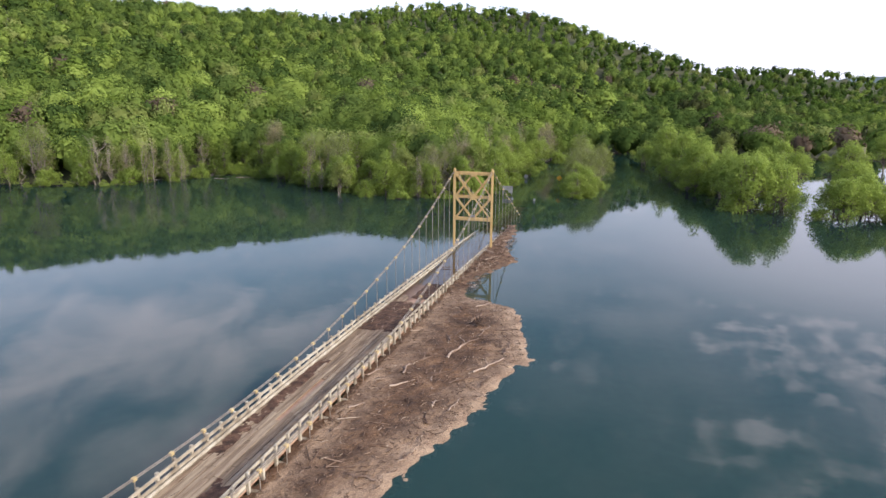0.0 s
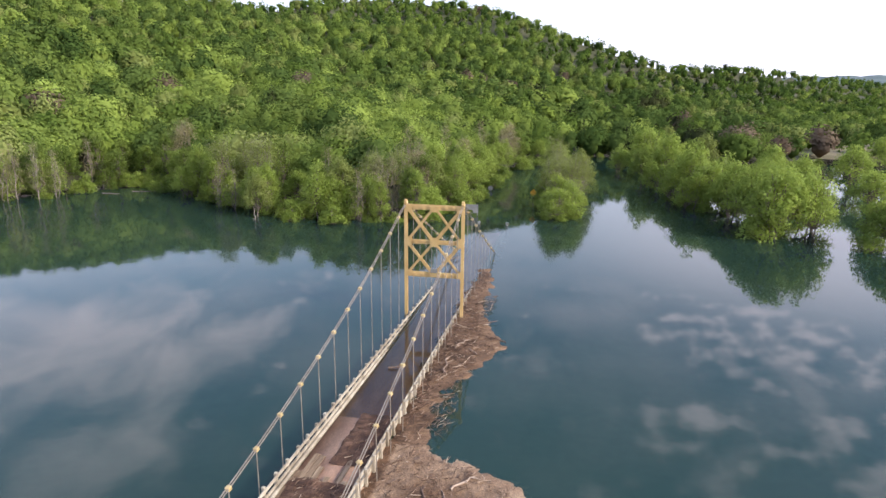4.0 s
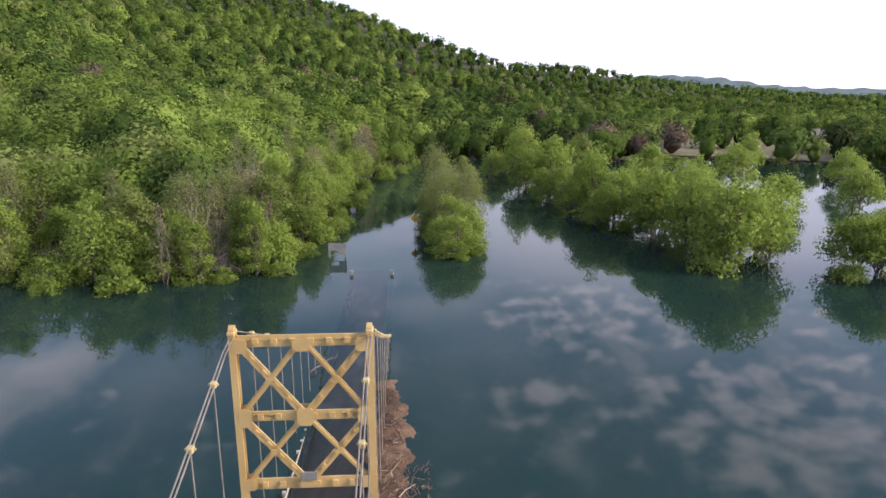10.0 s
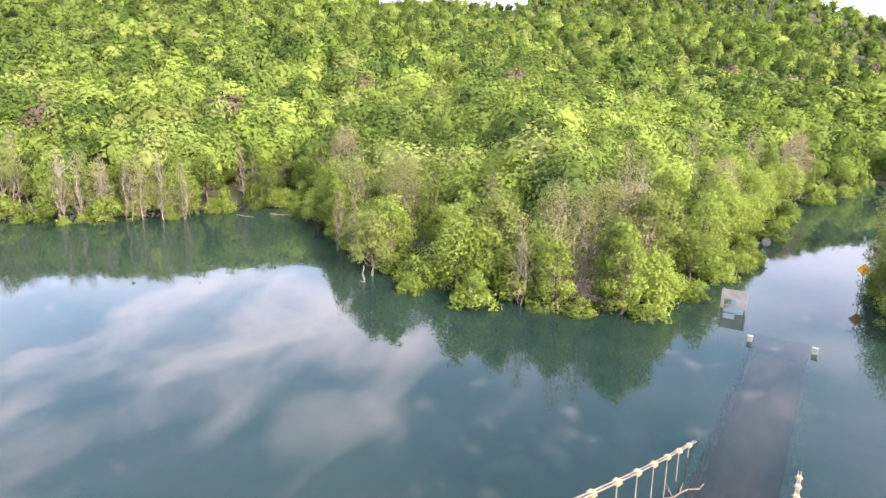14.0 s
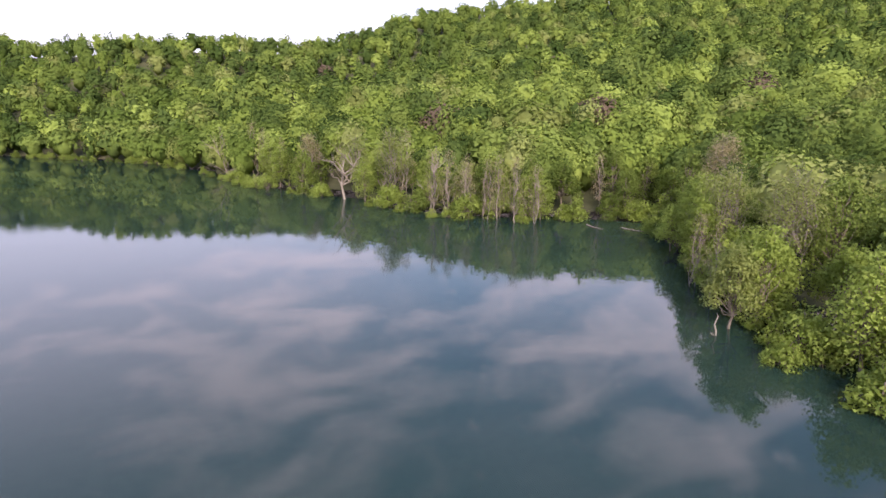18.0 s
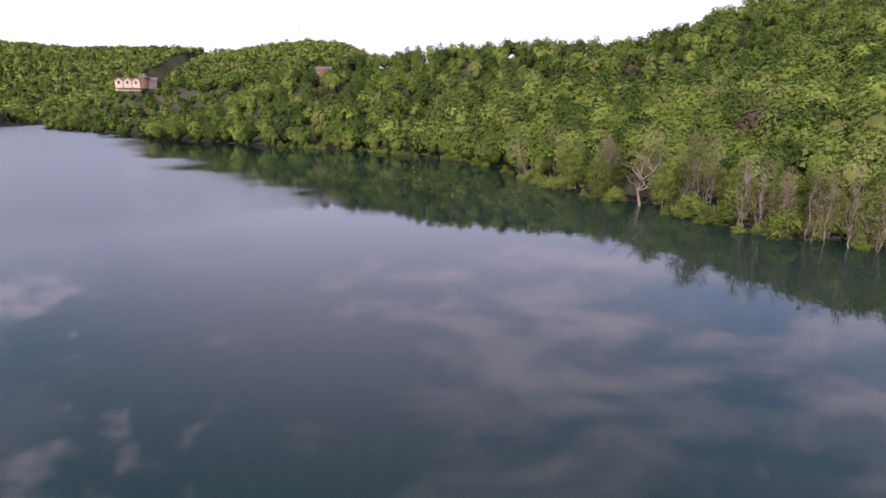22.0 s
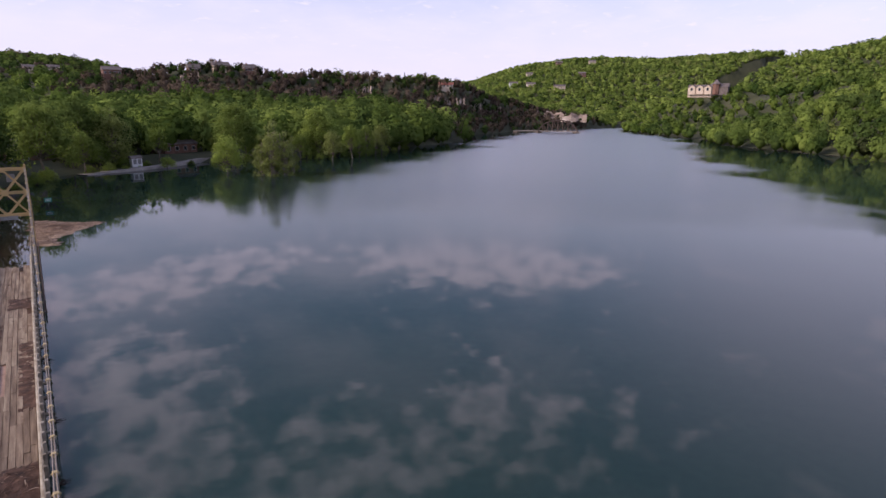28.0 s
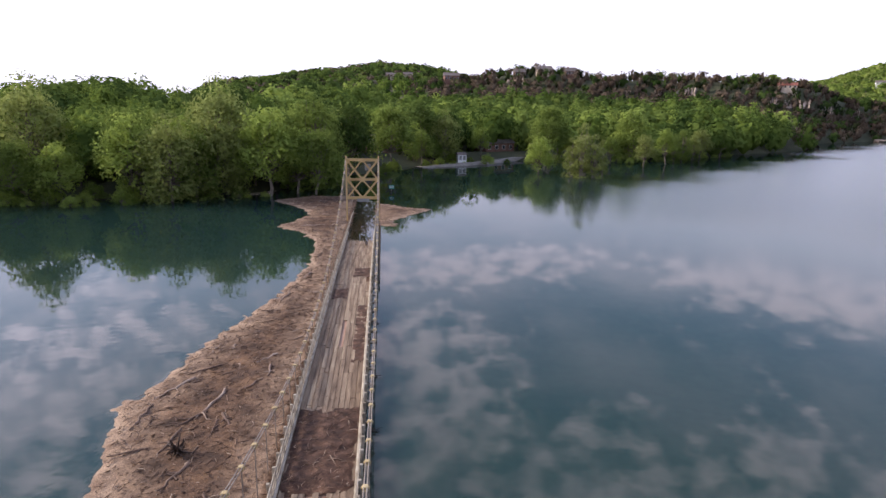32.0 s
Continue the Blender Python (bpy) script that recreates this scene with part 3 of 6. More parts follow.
def tower(name, y, face, label):
    t = base(name, 0, y, 0, label, "bridge tower", "yellow bridge towers")

    def plate(x, z, w, h, nm="gusset_plate", th=0.30, cut=0.05):
        for sy in (-1, 1):
            bm = bmesh.new()
            pts = [(x - w / 2 + cut, z - h / 2), (x + w / 2 - cut, z - h / 2), (x + w / 2, z - h / 2 + cut), (x + w / 2, z + h / 2 - cut),
                   (x + w / 2 - cut, z + h / 2), (x - w / 2 + cut, z + h / 2), (x - w / 2, z + h / 2 - cut), (x - w / 2, z - h / 2 + cut)]
            f = bm.faces.new([bm.verts.new((px, sy * th / 2, pz)) for px, pz in pts])
            e = bmesh.ops.extrude_face_region(bm, geom=[f])
            bmesh.ops.translate(bm, vec=(0, sy * 0.02, 0), verts=[g for g in e["geom"] if isinstance(g, bmesh.types.BMVert)])
            bmesh.ops.recalc_face_normals(bm, faces=bm.faces)
            part(nm, bm, M_YELLOW, t)

    def laced(nm, a, b, w, deep=0.22):
        """Two channels with tie plates between them: slots show along the bar."""
        bm = bmesh.new()
        a, b = Vector(a), Vector(b)
        d = (b - a).normalized()
        side = Vector((-d.z, 0, d.x))
        for s in (-1, 1):
            beam(bm, a + side * s * (w / 2 - 0.03), b + side * s * (w / 2 - 0.03), 0.06, deep) if abs(d.z) > 0.99 else None
            q = Matrix.LocRotScale((a + b) / 2 + side * s * (w / 2 - 0.03), d.to_track_quat("X", "Y"), ((b - a).length, deep, 0.06))
            if abs(d.z) <= 0.99:
                bmesh.ops.create_cube(bm, size=1, matrix=q)
        n = max(2, int((b - a).length / 0.58))
        for i in range(n + 1):
            c = a.lerp(b, i / n)
            bmesh.ops.create_cube(bm, size=1, matrix=Matrix.LocRotScale(c, d.to_track_quat("X", "Y"), (0.2, deep - 0.03, w - 0.02)))
        return part(nm, bm, M_YELLOW, t)

    for s in (-1, 1):
        bm = bmesh.new()
        for oy in (-0.13, 0.13):
            box(bm, (s * HALF - 0.115, oy - 0.03, -7.0), (s * HALF + 0.115, oy + 0.03, TOP - 0.05))
        box(bm, (s * HALF - 0.03, -0.13, -7.0), (s * HALF + 0.03, 0.13, TOP - 0.05))
        leg = part("leg", bm, M_YELLOW, t)
        bm = bmesh.new()
        box(bm, (s * HALF - 0.13, -0.22, TOP - 0.08), (s * HALF + 0.13, 0.22, TOP + 0.07), bevel=0.03)
        rod(bm, (s * HALF - 0.09, 0, TOP + 0.1), (s * HALF + 0.09, 0, TOP + 0.1), 0.16, seg=12)
        part("saddle", bm, M_YELLOW, leg, "cable saddle on the tower head")
    xi = HALF - 0.13
    zt, zm, zb = 8.98, 6.18, 3.5
    laced("top_strut", (-xi, 0, zt), (xi, 0, zt), 0.26)
    laced("middle_strut", (-xi, 0, zm), (xi, 0, zm), 0.2)
    laced("bottom_strut", (-xi, 0, zb), (xi, 0, zb), 0.27)
    for z0, z1 in ((zb, zm), (zm, zt)):
        for s in (-1, 1):
            laced("brace", (s * xi * 0.98, 0, z1 - 0.12), (s * 0.15, 0, z0 + 0.16), 0.18, 0.15)
            bm = bmesh.new()
            p, q = Vector((s * 0.15, 0, z1 - 0.16)), Vector((s * xi * 0.98, 0, z0 + 0.12))
            bmesh.ops.create_cube(bm, size=1, matrix=Matrix.LocRotScale((p + q) / 2, (q - p).to_track_quat("X", "Y"), ((q - p).length, 0.08, 0.11)))
            bmesh.ops.create_cube(bm, size=1, matrix=Matrix.LocRotScale((p + q) / 2, (q - p).to_track_quat("X", "Y"), ((q - p).length - 0.1, 0.2, 0.035)))
            part("brace", bm, M_YELLOW, t)
            plate(s * (xi / 2 + 0.07), (z0 + z1) / 2, 0.22, 0.26, cut=0.08)
    for z, w, h in ((zt - 0.12, 0.62, 0.46), (zm, 0.56, 0.68), (zb + 0.1, 0.62, 0.42)):
        plate(0, z, w, h, cut=0.1)
    for s in (-1, 1):
        plate(s * (xi - 0.12), zt - 0.14, 0.48, 0.5, cut=0.1)
        plate(s * (xi - 0.12), zm, 0.44, 0.7, cut=0.1)
        plate(s * (xi - 0.12), zb + 0.06, 0.46, 0.46, cut=0.1)
    # underwater bracing
    for s in (-1, 1):
        bm = bmesh.new()
        beam(bm, (s * HALF, 0, -0.6), (-s * HALF, 0, -5.5), 0.1, 0.12)
        part("brace", bm, M_STEEL, t)
    if face > 0:
        part("sign", box(bmesh.new(), (-1.2, -0.24, 7.45), (-0.35, -0.2, 8.4), bevel=0.01), M_SIGN, t, "pale square road sign seen from behind")
        part("clearance_sign", box(bmesh.new(), (-0.95, 0.16, 2.95), (0.85, 0.2, 3.42), bevel=0.01), M_SIGN, t, "long pale sign board under the strut")
        return t
    bm = bmesh.new()
    box(bm, (-0.25, face * 0.22 - 0.02, zb + 0.22), (0.32, face * 0.22 + 0.02, zb + 0.55), bevel=0.01)
    part("clearance_sign", bm, M_SIGN, t, "plain pale sign board")
    return t


M_SIGN = surface("pale_sign_metal", [(0.3, (0.19, 0.185, 0.175)), (0.7, (0.3, 0.29, 0.275))], 2, 20, 0.5, 0.02)
tower("bridge_tower", 0.0, -1, "yellow painted steel bridge tower with crossed lacing, standing in flood water")
tower("bridge_tower", YB, 1, "yellow painted steel bridge tower with crossed lacing, debris round its feet")


def ys_between(a, b, step):
    n = int(round((b - a) / step))
    return [a + (b - a) * i / n for i in range(n + 1)]


def build_cables():
    sus = [YB + PANEL * i for i in range(1, 39)] + [2.35 * i for i in range(1, 11)] + [YB - 2.35 * i for i in range(1, 11)]
    for s in (-1, 1):
        c = base("main_cable", 0, 0, 0, "twin grey steel suspension cable with yellow clamps", "bridge cable", "suspension cables of the bridge")
        for o in (-0.055, 0.055):
            pts = []
            for y in ys_between(YB - 31, 31, 1.4):
                bow = 0.0
                pts.append((s * (HALF + bow) + o, y, cable_z(y) + (0.2 if abs(y) < 0.3 or abs(y - YB) < 0.3 else 0.06)))
            v, f = tube(pts, [0.028] * len(pts), 6)
            piece("strand", mesh_np("strand", v, [f], [M_CABLE], smooth=True), c)
        bm = bmesh.new()
        box(bm, (-0.10, -0.10, -0.10), (0.10, 0.10, 0.09), bevel=0.025)
        rod(bm, (-0.15, 0, 0), (0.15, 0, 0), 0.04, seg=6)
        clamp = bpy.data.meshes.new("clamp")
        bm.to_mesh(clamp)
        bm.free()
        clamp.materials.append(M_CLAMP)
        for y in sus:
            z, d = cable_z(y), deck_z(y)
            if z < -0.9:
                continue
            piece("clamp", clamp, c, pose(s * HALF, y, z + 0.04))
            if z - d > 0.35:
                bm = bmesh.new()
                rod(bm, (s * HALF, y, d - 0.25), (s * HALF, y, z), 0.025, seg=5)
                part("suspender", bm, M_CABLE, c)


M_CLAMP = surface("yellow_clamp_paint", [(0.3, (0.46, 0.33, 0.15)), (0.7, (0.62, 0.48, 0.26))], 2, 20, 0.5, 0.1)
build_cables()


def build_deck():
    d = base("bridge_deck", 0, 0, 0, "narrow one-lane bridge deck of worn wooden planks on floor beams", "bridge deck")
    rng = random.Random(4)
    # floor beams
    bm = bmesh.new()
    box(bm, (-2.36, -0.09, -0.46), (2.36, 0.09, -0.2), bevel=0.015)
    fb = bpy.data.meshes.new("floor_beam")
    bm.to_mesh(fb)
    bm.free()
    fb.materials.append(M_RAIL)
    for y in ys_between(YB - 29, 40, PANEL):
        piece("floor_beam", fb, d, pose(0, y, deck_z(y)))
    # sub deck, a sheet of cross boards under the runners
    ys = ys_between(YB - 30, 41, 0.9)
    v = []
    for y in ys:
        z = deck_z(y) - 0.03
        v += [(-1.8, y, z), (1.8, y, z), (1.8, y, z - 0.09), (-1.8, y, z - 0.09)]
    f = []
    for i in range(len(ys) - 1):
        for k in range(4):
            f.append((4 * i + k, 4 * i + (k + 1) % 4, 4 * i + 4 + (k + 1) % 4, 4 * i + 4 + k))
    piece("underdeck", mesh_np("underdeck", v, [np.array(f)], [M_WETDECK]), d, label="mud-stained cross boards")
    # running planks lengthwise
    meshes = []
    for w, l in ((0.27, 4.3), (0.27, 3.2), (0.27, 5.2)):
        bm = bmesh.new()
        box(bm, (-w / 2, -l / 2, -0.03), (w / 2, l / 2, 0.03), bevel=0.008)
        me = bpy.data.meshes.new("plank")
        bm.to_mesh(me)
        bm.free()
        me.materials.append(M_PLANK)
        meshes.append((me, l))
    for k in range(11):
        x = -1.47 + 0.294 * k
        y = YB + 6 + rng.uniform(0, 3)
        while y < -24:
            me, l = rng.choice(meshes)
            yc = y + l / 2
            if yc + l / 2 > -20.5:
                break
            slope = math.degrees(math.atan2(deck_z(yc + 0.5) - deck_z(yc - 0.5), 1.0))
            if rng.random() > 0.05:
                piece("plank", me, d, pose(x + rng.uniform(-0.012, 0.012), yc, deck_z(yc) + 0.012 + rng.uniform(0, 0.03), slope + rng.uniform(-0.15, 0.15), rng.uniform(-0.7, 0.7), rng.uniform(-0.25, 0.25)))
            y += l + 0.03
    # kerbs
    for s in (-1, 1):
        pts = ys_between(YB - 30, 41, 1.2)
        v = []
        for y in pts:
            z = deck_z(y)
            v += [(s * 1.72 - 0.09, y, z), (s * 1.72 + 0.09, y, z), (s * 1.72 + 0.09, y, z + 0.2), (s * 1.72 - 0.09, y, z + 0.2)]
        f = [(4 * i + k, 4 * i + (k + 1) % 4, 4 * i + 4 + (k + 1) % 4, 4 * i + 4 + k) for i in range(len(pts) - 1) for k in range(4)]
        piece("kerb", mesh_np("kerb", v, [np.array(f)], [M_RAIL]), d, label="weathered timber kerb")


build_deck()


def build_rails():
    for s, hh in ((-1, 0.74), (1, 0.76)):
        r = base("bridge_railing", 0, 0, 0, "weathered timber bridge railing of posts and two boards", "railing", "railings of the bridge")
        bm = bmesh.new()
        box(bm, (-0.07, -0.075, -0.32), (0.07, 0.075, hh + 0.06), bevel=0.012)
        post = bpy.data.meshes.new("post")
        bm.to_mesh(post)
        bm.free()
        post.materials.append(M_RAIL)
        rng = random.Random(11 + s)
        for y in ys_between(YB - 27, 32, PANEL / 2):
            piece("post", post, r, pose(s * 1.9, y, deck_z(y) + rng.uniform(-0.02, 0.02), rng.uniform(-1.5, 1.5), rng.uniform(-2, 2)))
        seg = ys_between(YB - 27, 32, PANEL * 2)
        for a, b in zip(seg, seg[1:]):
            for z in (hh * 0.42, hh * 0.90):
                bm = bmesh.new()
                beam(bm, (s * 1.80, a + 0.01, deck_z(a) + z), (s * 1.80, b - 0.01, deck_z(b) + z), 0.05, 0.17)
                part("rail_board", bm, M_RAIL, r)


build_rails()

# ---- trees ----
rs = np.random.RandomState(7)


def leaf_sprays(c, n, size, rng, aspect=0.8):
    """Small three-cornered leaf sprays at centres c, facing about n."""
    k = len(c)
    n = n / (np.linalg.norm(n, axis=1)[:, None] + 1e-9)
    a = rng.normal(size=(k, 3))
    u = np.cross(n, a)
    u /= np.linalg.norm(u, axis=1)[:, None] + 1e-9
    w = np.cross(n, u)
    s = (size * rng.uniform(0.6, 1.4, k))[:, None] * 0.6
    skew = rng.uniform(-0.4, 0.4, (k, 1))
    v = np.stack([c - u * s - w * s * 0.55 * aspect, c + u * s * (0.9 + skew) - w * s * 0.6 * aspect, c + u * s * skew + w * s * 1.1 * aspect], 1).reshape(-1, 3)
    return v, np.arange(3 * k).reshape(k, 3)


def sphere_dirs(k, rng):
    d = rng.normal(size=(k, 3))
    return d / np.linalg.norm(d, axis=1)[:, None]


ICO = None


def ico():
    global ICO
    if ICO is None:
        bm = bmesh.new()
        bmesh.ops.create_icosphere(bm, subdivisions=1, radius=1)
        ICO = np.array([v.co[:] for v in bm.verts]), np.array([[v.index for v in f.verts] for f in bm.faces])
        bm.free()
    return ICO


def lumps_of(rng, h, r, n, shape):
    """Centres and radii of the leaf masses of a crown, h high and r wide."""
    out = []
    for i in range(n):
        if shape == "cone":
            k = (i + 0.5) / n
            a = rng.uniform(0, 2 * np.pi)
            rr = r * (1 - k) * 0.55
            out.append((rr * np.cos(a), rr * np.sin(a), h * (0.12 + 0.8 * k), max(0.25 * r, r * (1 - k) * 0.62)))
        elif shape == "tall":
            k = (i + 0.5) / n
            a = i * 2.4 + rng.uniform(-0.4, 0.4)
            rr = r * 0.55 * np.sin(np.pi * min(0.95, 0.25 + 0.7 * k))
            out.append((rr * np.cos(a), rr * np.sin(a), h * (0.18 + 0.74 * k), r * rng.uniform(0.36, 0.55)))
        else:
            a = i * 2.4 + rng.uniform(-0.5, 0.5)
            k = np.sqrt((i + 0.5) / n)
            rr = r * 0.66 * k
            z = h * (0.82 - 0.42 * k ** 2) + rng.uniform(-0.08, 0.06) * h
            out.append((rr * np.cos(a), rr * np.sin(a), z, r * rng.uniform(0.34, 0.5)))
    return np.array(out)


def far_tree(rng, h, r, shape, sprays=240, size=1.0, n=6, cores=4):
    """Crown of a distant tree: leaf sprays over a dome of billowing masses, and inner masses that close the gaps."""
    if shape == "round":
        k = (np.arange(n) + 0.5) / n
        up = 1 - 1.2 * k
        ring = np.sqrt(np.maximum(0, 1 - up ** 2)) * r * 0.62
        a = np.arange(n) * 2.4 + rng.uniform(-0.45, 0.45, n)
        lp = np.stack([ring * np.cos(a), ring * np.sin(a), h * (0.52 + 0.29 * up + rng.uniform(-0.05, 0.05, n)), r * rng.uniform(0.32, 0.52, n)], -1)
    else:
        lp = lumps_of(rng, h, r, n, shape)
    iv, jf = ico()
    wide = 0.54 if shape == "round" else 0.34
    inner = [(iv * np.array([wide * r, wide * r, 0.34 * h]) + (0, 0, 0.46 * h), jf)]
    for x, y, z, q in lp[np.argsort(-lp[:, 3])[:cores]]:
        inner.append((iv * (0.62 * q * rng.uniform(0.75, 1.25, (len(iv), 1))) + (x, y, z), jf))
    v3, f3 = joined(inner)
    w = lp[:, 3] ** 2
    pick = rng.choice(len(lp), sprays, p=w / w.sum())
    out = lp[pick, :3] - (0, 0, 0.42 * h)
    out /= np.linalg.norm(out, axis=1)[:, None] + 1e-9
    d = sphere_dirs(sprays, rng)
    dot = (d * out).sum(1)[:, None]
    d = np.where(dot < -0.2, d - 2 * dot * out, d)
    d[:, 2] = np.where(d[:, 2] < -0.5, -d[:, 2], d[:, 2])
    c = lp[pick, :3] + d * lp[pick, 3:4] * rng.uniform(0.72, 1.26, (sprays, 1))
    dome = (c - (0, 0, 0.45 * h)) / (r, r, 0.5 * h)
    dome /= np.linalg.norm(dome, axis=1)[:, None] + 1e-9
    soft = d * 0.65 + dome * 0.6 + (0, 0, 0.12) + rng.normal(size=d.shape) * 0.12
    v4, f4 = leaf_sprays(c, soft + rng.normal(size=d.shape) * 0.28, size, rng)
    nn = np.concatenate([v3 - (0, 0, 0.45 * h), np.repeat(soft, 3, 0)])
    nn /= np.linalg.norm(nn, axis=1)[:, None] + 1e-9
    return (*joined([(v3, f3), (v4, f4)]), nn)


def forest(name, spots, label, category="trees", sprays=240, size=1.0, n=6, cores=4):
    """Joined far woods: spots are rows of x, y, z, height, radius, kind of leaf, shape."""
    protos = {}
    V, F, I, NN, T, o = [], [], [], [], [], 0
    for x, y, z, h, r, leaf, shape in spots:
        key = (shape, leaf == 4, rs.randint(0, 10))
        if key not in protos:
            protos[key] = far_tree(rs, 10.0, 4.0, shape, sprays, size * (0.7 if leaf == 4 else 1.0), n, cores)
        v, f, nv = protos[key]
        a = rs.uniform(0, 6.28)
        ca, sa = np.cos(a), np.sin(a)
        S = np.array([r / 4, r / 4, h / 10])
        M = np.array([[ca, -sa, 0], [sa, ca, 0], [0, 0, 1]])
        V.append(v * S @ M.T + (x, y, z))
        NN.append(nv @ M.T)
        T.append(np.full(len(v), rs.uniform(-0.2, 0.2), dtype=np.float32))
        F.append(f + o)
        I.append(np.full(len(f), leaf))
        o += len(v)
    me = mesh_np(name, np.concatenate(V), [np.concatenate(F)], LEAVES, np.concatenate(I), normals=np.concatenate(NN))
    me.attributes.new("tone", "FLOAT", "POINT").data.foreach_set("value", np.concatenate(T))
    ob = new(name, me)
    return tagged(ob, label, category, kind="stuff")


def limb_path(rng, a, b, sag=0.0, n=5):
    a, b = np.array(a, float), np.array(b, float)
    k = np.linspace(0, 1, n)[:, None]
    p = a + (b - a) * k
    L = np.linalg.norm(b - a)
    p[1:-1] += rng.normal(size=(n - 2, 3)) * L * 0.05
    p[:, 2] += (np.sin(np.pi * k[:, 0]) * L * sag)
    return p


def tree_meshes(seed, h, r, shape="round", leaf=1, leaves=1500, size=0.42, lumps=22, trunks=1, bark=None, twigs=0, low=0.3, lr=1.0, limb=1.0):
    """Trunk-with-limbs mesh and crown mesh of a near tree."""
    rng = np.random.RandomState(seed)
    lp = lumps_of(rng, h, r, lumps, shape)
    lp[:, 3] *= lr * rng.uniform(0.8, 1.25, lumps)
    if low < 0.3:
        lp[:, 2] = lp[:, 2] * 0.85 - (0.3 - low) * h * rng.uniform(0, 1, lumps)
        lp[:, 2] = np.maximum(lp[:, 2], 0.3)
    wood = []
    tops = []
    for i in range(trunks):
        a = rng.uniform(0, 6.28)
        spread = 0.0 if trunks == 1 else r * rng.uniform(0.15, 0.55)
        foot = (0.3 * spread * np.cos(a), 0.3 * spread * np.sin(a), -1.2)
        top = (spread * np.cos(a) + rng.normal() * 0.2, spread * np.sin(a) + rng.normal() * 0.2, h * rng.uniform(0.62, 0.82) * (1.0 if low > 0.25 else 0.8))
        p = limb_path(rng, foot, top, n=8)
        p[1:-1, :2] -= (p[1:-1, :2] - np.linspace(foot[:2], top[:2], 8)[1:-1]) * 0.55
        r0 = (0.013 * h + 0.05) * limb
        r0 = r0 if trunks == 1 else r0 * 0.7
        wood.append(tube(p, np.linspace(r0, 0.03, 8), 6))
        tops.append(p)
    for x, y, z, q in lp:
        p = tops[rng.randint(len(tops))]
        j = np.argmin(np.abs(p[:, 2] - max(z - 0.28 * h, 0.16 * h)))
        lb = limb_path(rng, p[j], (x, y, z), sag=0.05, n=4)
        wood.append(tube(lb, np.linspace((0.05 + 0.0025 * h) * limb, 0.015, 4), 3))
        for _ in range(twigs):
            d = sphere_dirs(1, rng)[0]
            d[2] = abs(d[2]) + 0.2
            wood.append(tube(limb_path(rng, (x, y, z), np.array((x, y, z)) + d * q * 1.5, n=3), [0.018 * limb, 0.013 * limb, 0.006], 3))
    wv, wf = joined(wood)
    trunk = mesh_np("trunk", wv, [wf], [bark or M_BARK], smooth=True)
    crown = None
    if leaves:
        w = lp[:, 3] ** 2
        pick = rng.choice(len(lp), leaves, p=w / w.sum())
        d = sphere_dirs(leaves, rng)
        rad = rng.uniform(0.25, 1.12, (leaves, 1)) ** 0.6
        c = lp[pick, :3] + d * lp[pick, 3:4] * rad * np.array([1.15, 1.15, 0.85])
        c[:, 2] = np.maximum(c[:, 2], 0.1)
        v, f = leaf_sprays(c, d * 0.7 + (0, 0, 0.3) + rng.normal(size=d.shape) * 0.4, size, rng, 0.75)
        soft = d * 0.8 + (c - (0, 0, 0.5 * h)) / (0.5 * h) * 0.3 + rng.normal(size=d.shape) * 0.25
        soft /= np.linalg.norm(soft, axis=1)[:, None] + 1e-9
        crown = mesh_np("crown", v, [f], [NEAR[leaf]], normals=np.repeat(soft, 3, 0))
    return trunk, crown


def tree_proto(name, label, category, group, *a, **k):
    trunk, crown = tree_meshes(*a, **k)
    return name, label, category, group, trunk, crown


def plant(proto, x, y, z, s=1.0, rz=None, sz=None, label=None):
    name, lab, cat, grp, trunk, crown = proto
    t = base(name, x, y, z, label or lab, cat, grp)
    t.matrix_basis = pose(x, y, z, 0, 0, rs.uniform(0, 360) if rz is None else rz) @ Matrix.Diagonal((s, s, sz or s, 1))
    piece("trunk", trunk, t)
    if crown:
        piece("crown", crown, t)
    return t


def scatter(x0, x1, y0, y1, step, rng):
    """Jittered grid of places."""
    gx, gy = np.meshgrid(np.arange(x0, x1, step), np.arange(y0, y1, step))
    j = step * 0.42
    return (gx + rng.uniform(-j, j, gx.shape)).ravel(), (gy + rng.uniform(-j, j, gy.shape)).ravel()


OAK = [tree_proto("tree", "leafy green broadleaf tree standing on the flooded bank", "tree", "trees along the flooded bank", 20 + i, 12 + 1.3 * (i % 3), 4.0, sh, lf, 4200, 0.27, 44, low=0.2, lr=0.62)
       for i, (lf, sh) in enumerate(((0, "round"), (0, "tall"), (1, "tall"), (1, "round"), (3, "round"), (0, "round")))]
POPLAR = [tree_proto("tree", "tall slender green tree standing in flood water", "tree", "trees along the flooded bank", 40 + i, 14, 2.9, "tall", lf, 3400, 0.26, 38, low=0.16, lr=0.66)
          for i, lf in enumerate((1, 0, 1))]
BUDDING = [tree_proto("budding_tree", "tree with pale bare limbs and a haze of olive-brown buds", "tree", "budding trees on the bank", 50 + i, 13.5, 3.8, "round", lf, 3600, 0.17, 46, 2, M_PALE, 3, lr=0.68, limb=0.55)
           for i, lf in enumerate((3, 3, 4))]
BARE = [tree_proto("bare_tree", "nearly bare pale grey tree with slim upright trunks", "tree", "bare trees on the bank", 60 + i, 12.5, 2.3, "tall", 4, 1200, 0.12, 22, 1 + i % 2, M_PALE, 3, 0.45, 0.7, 0.55) for i in range(3)]
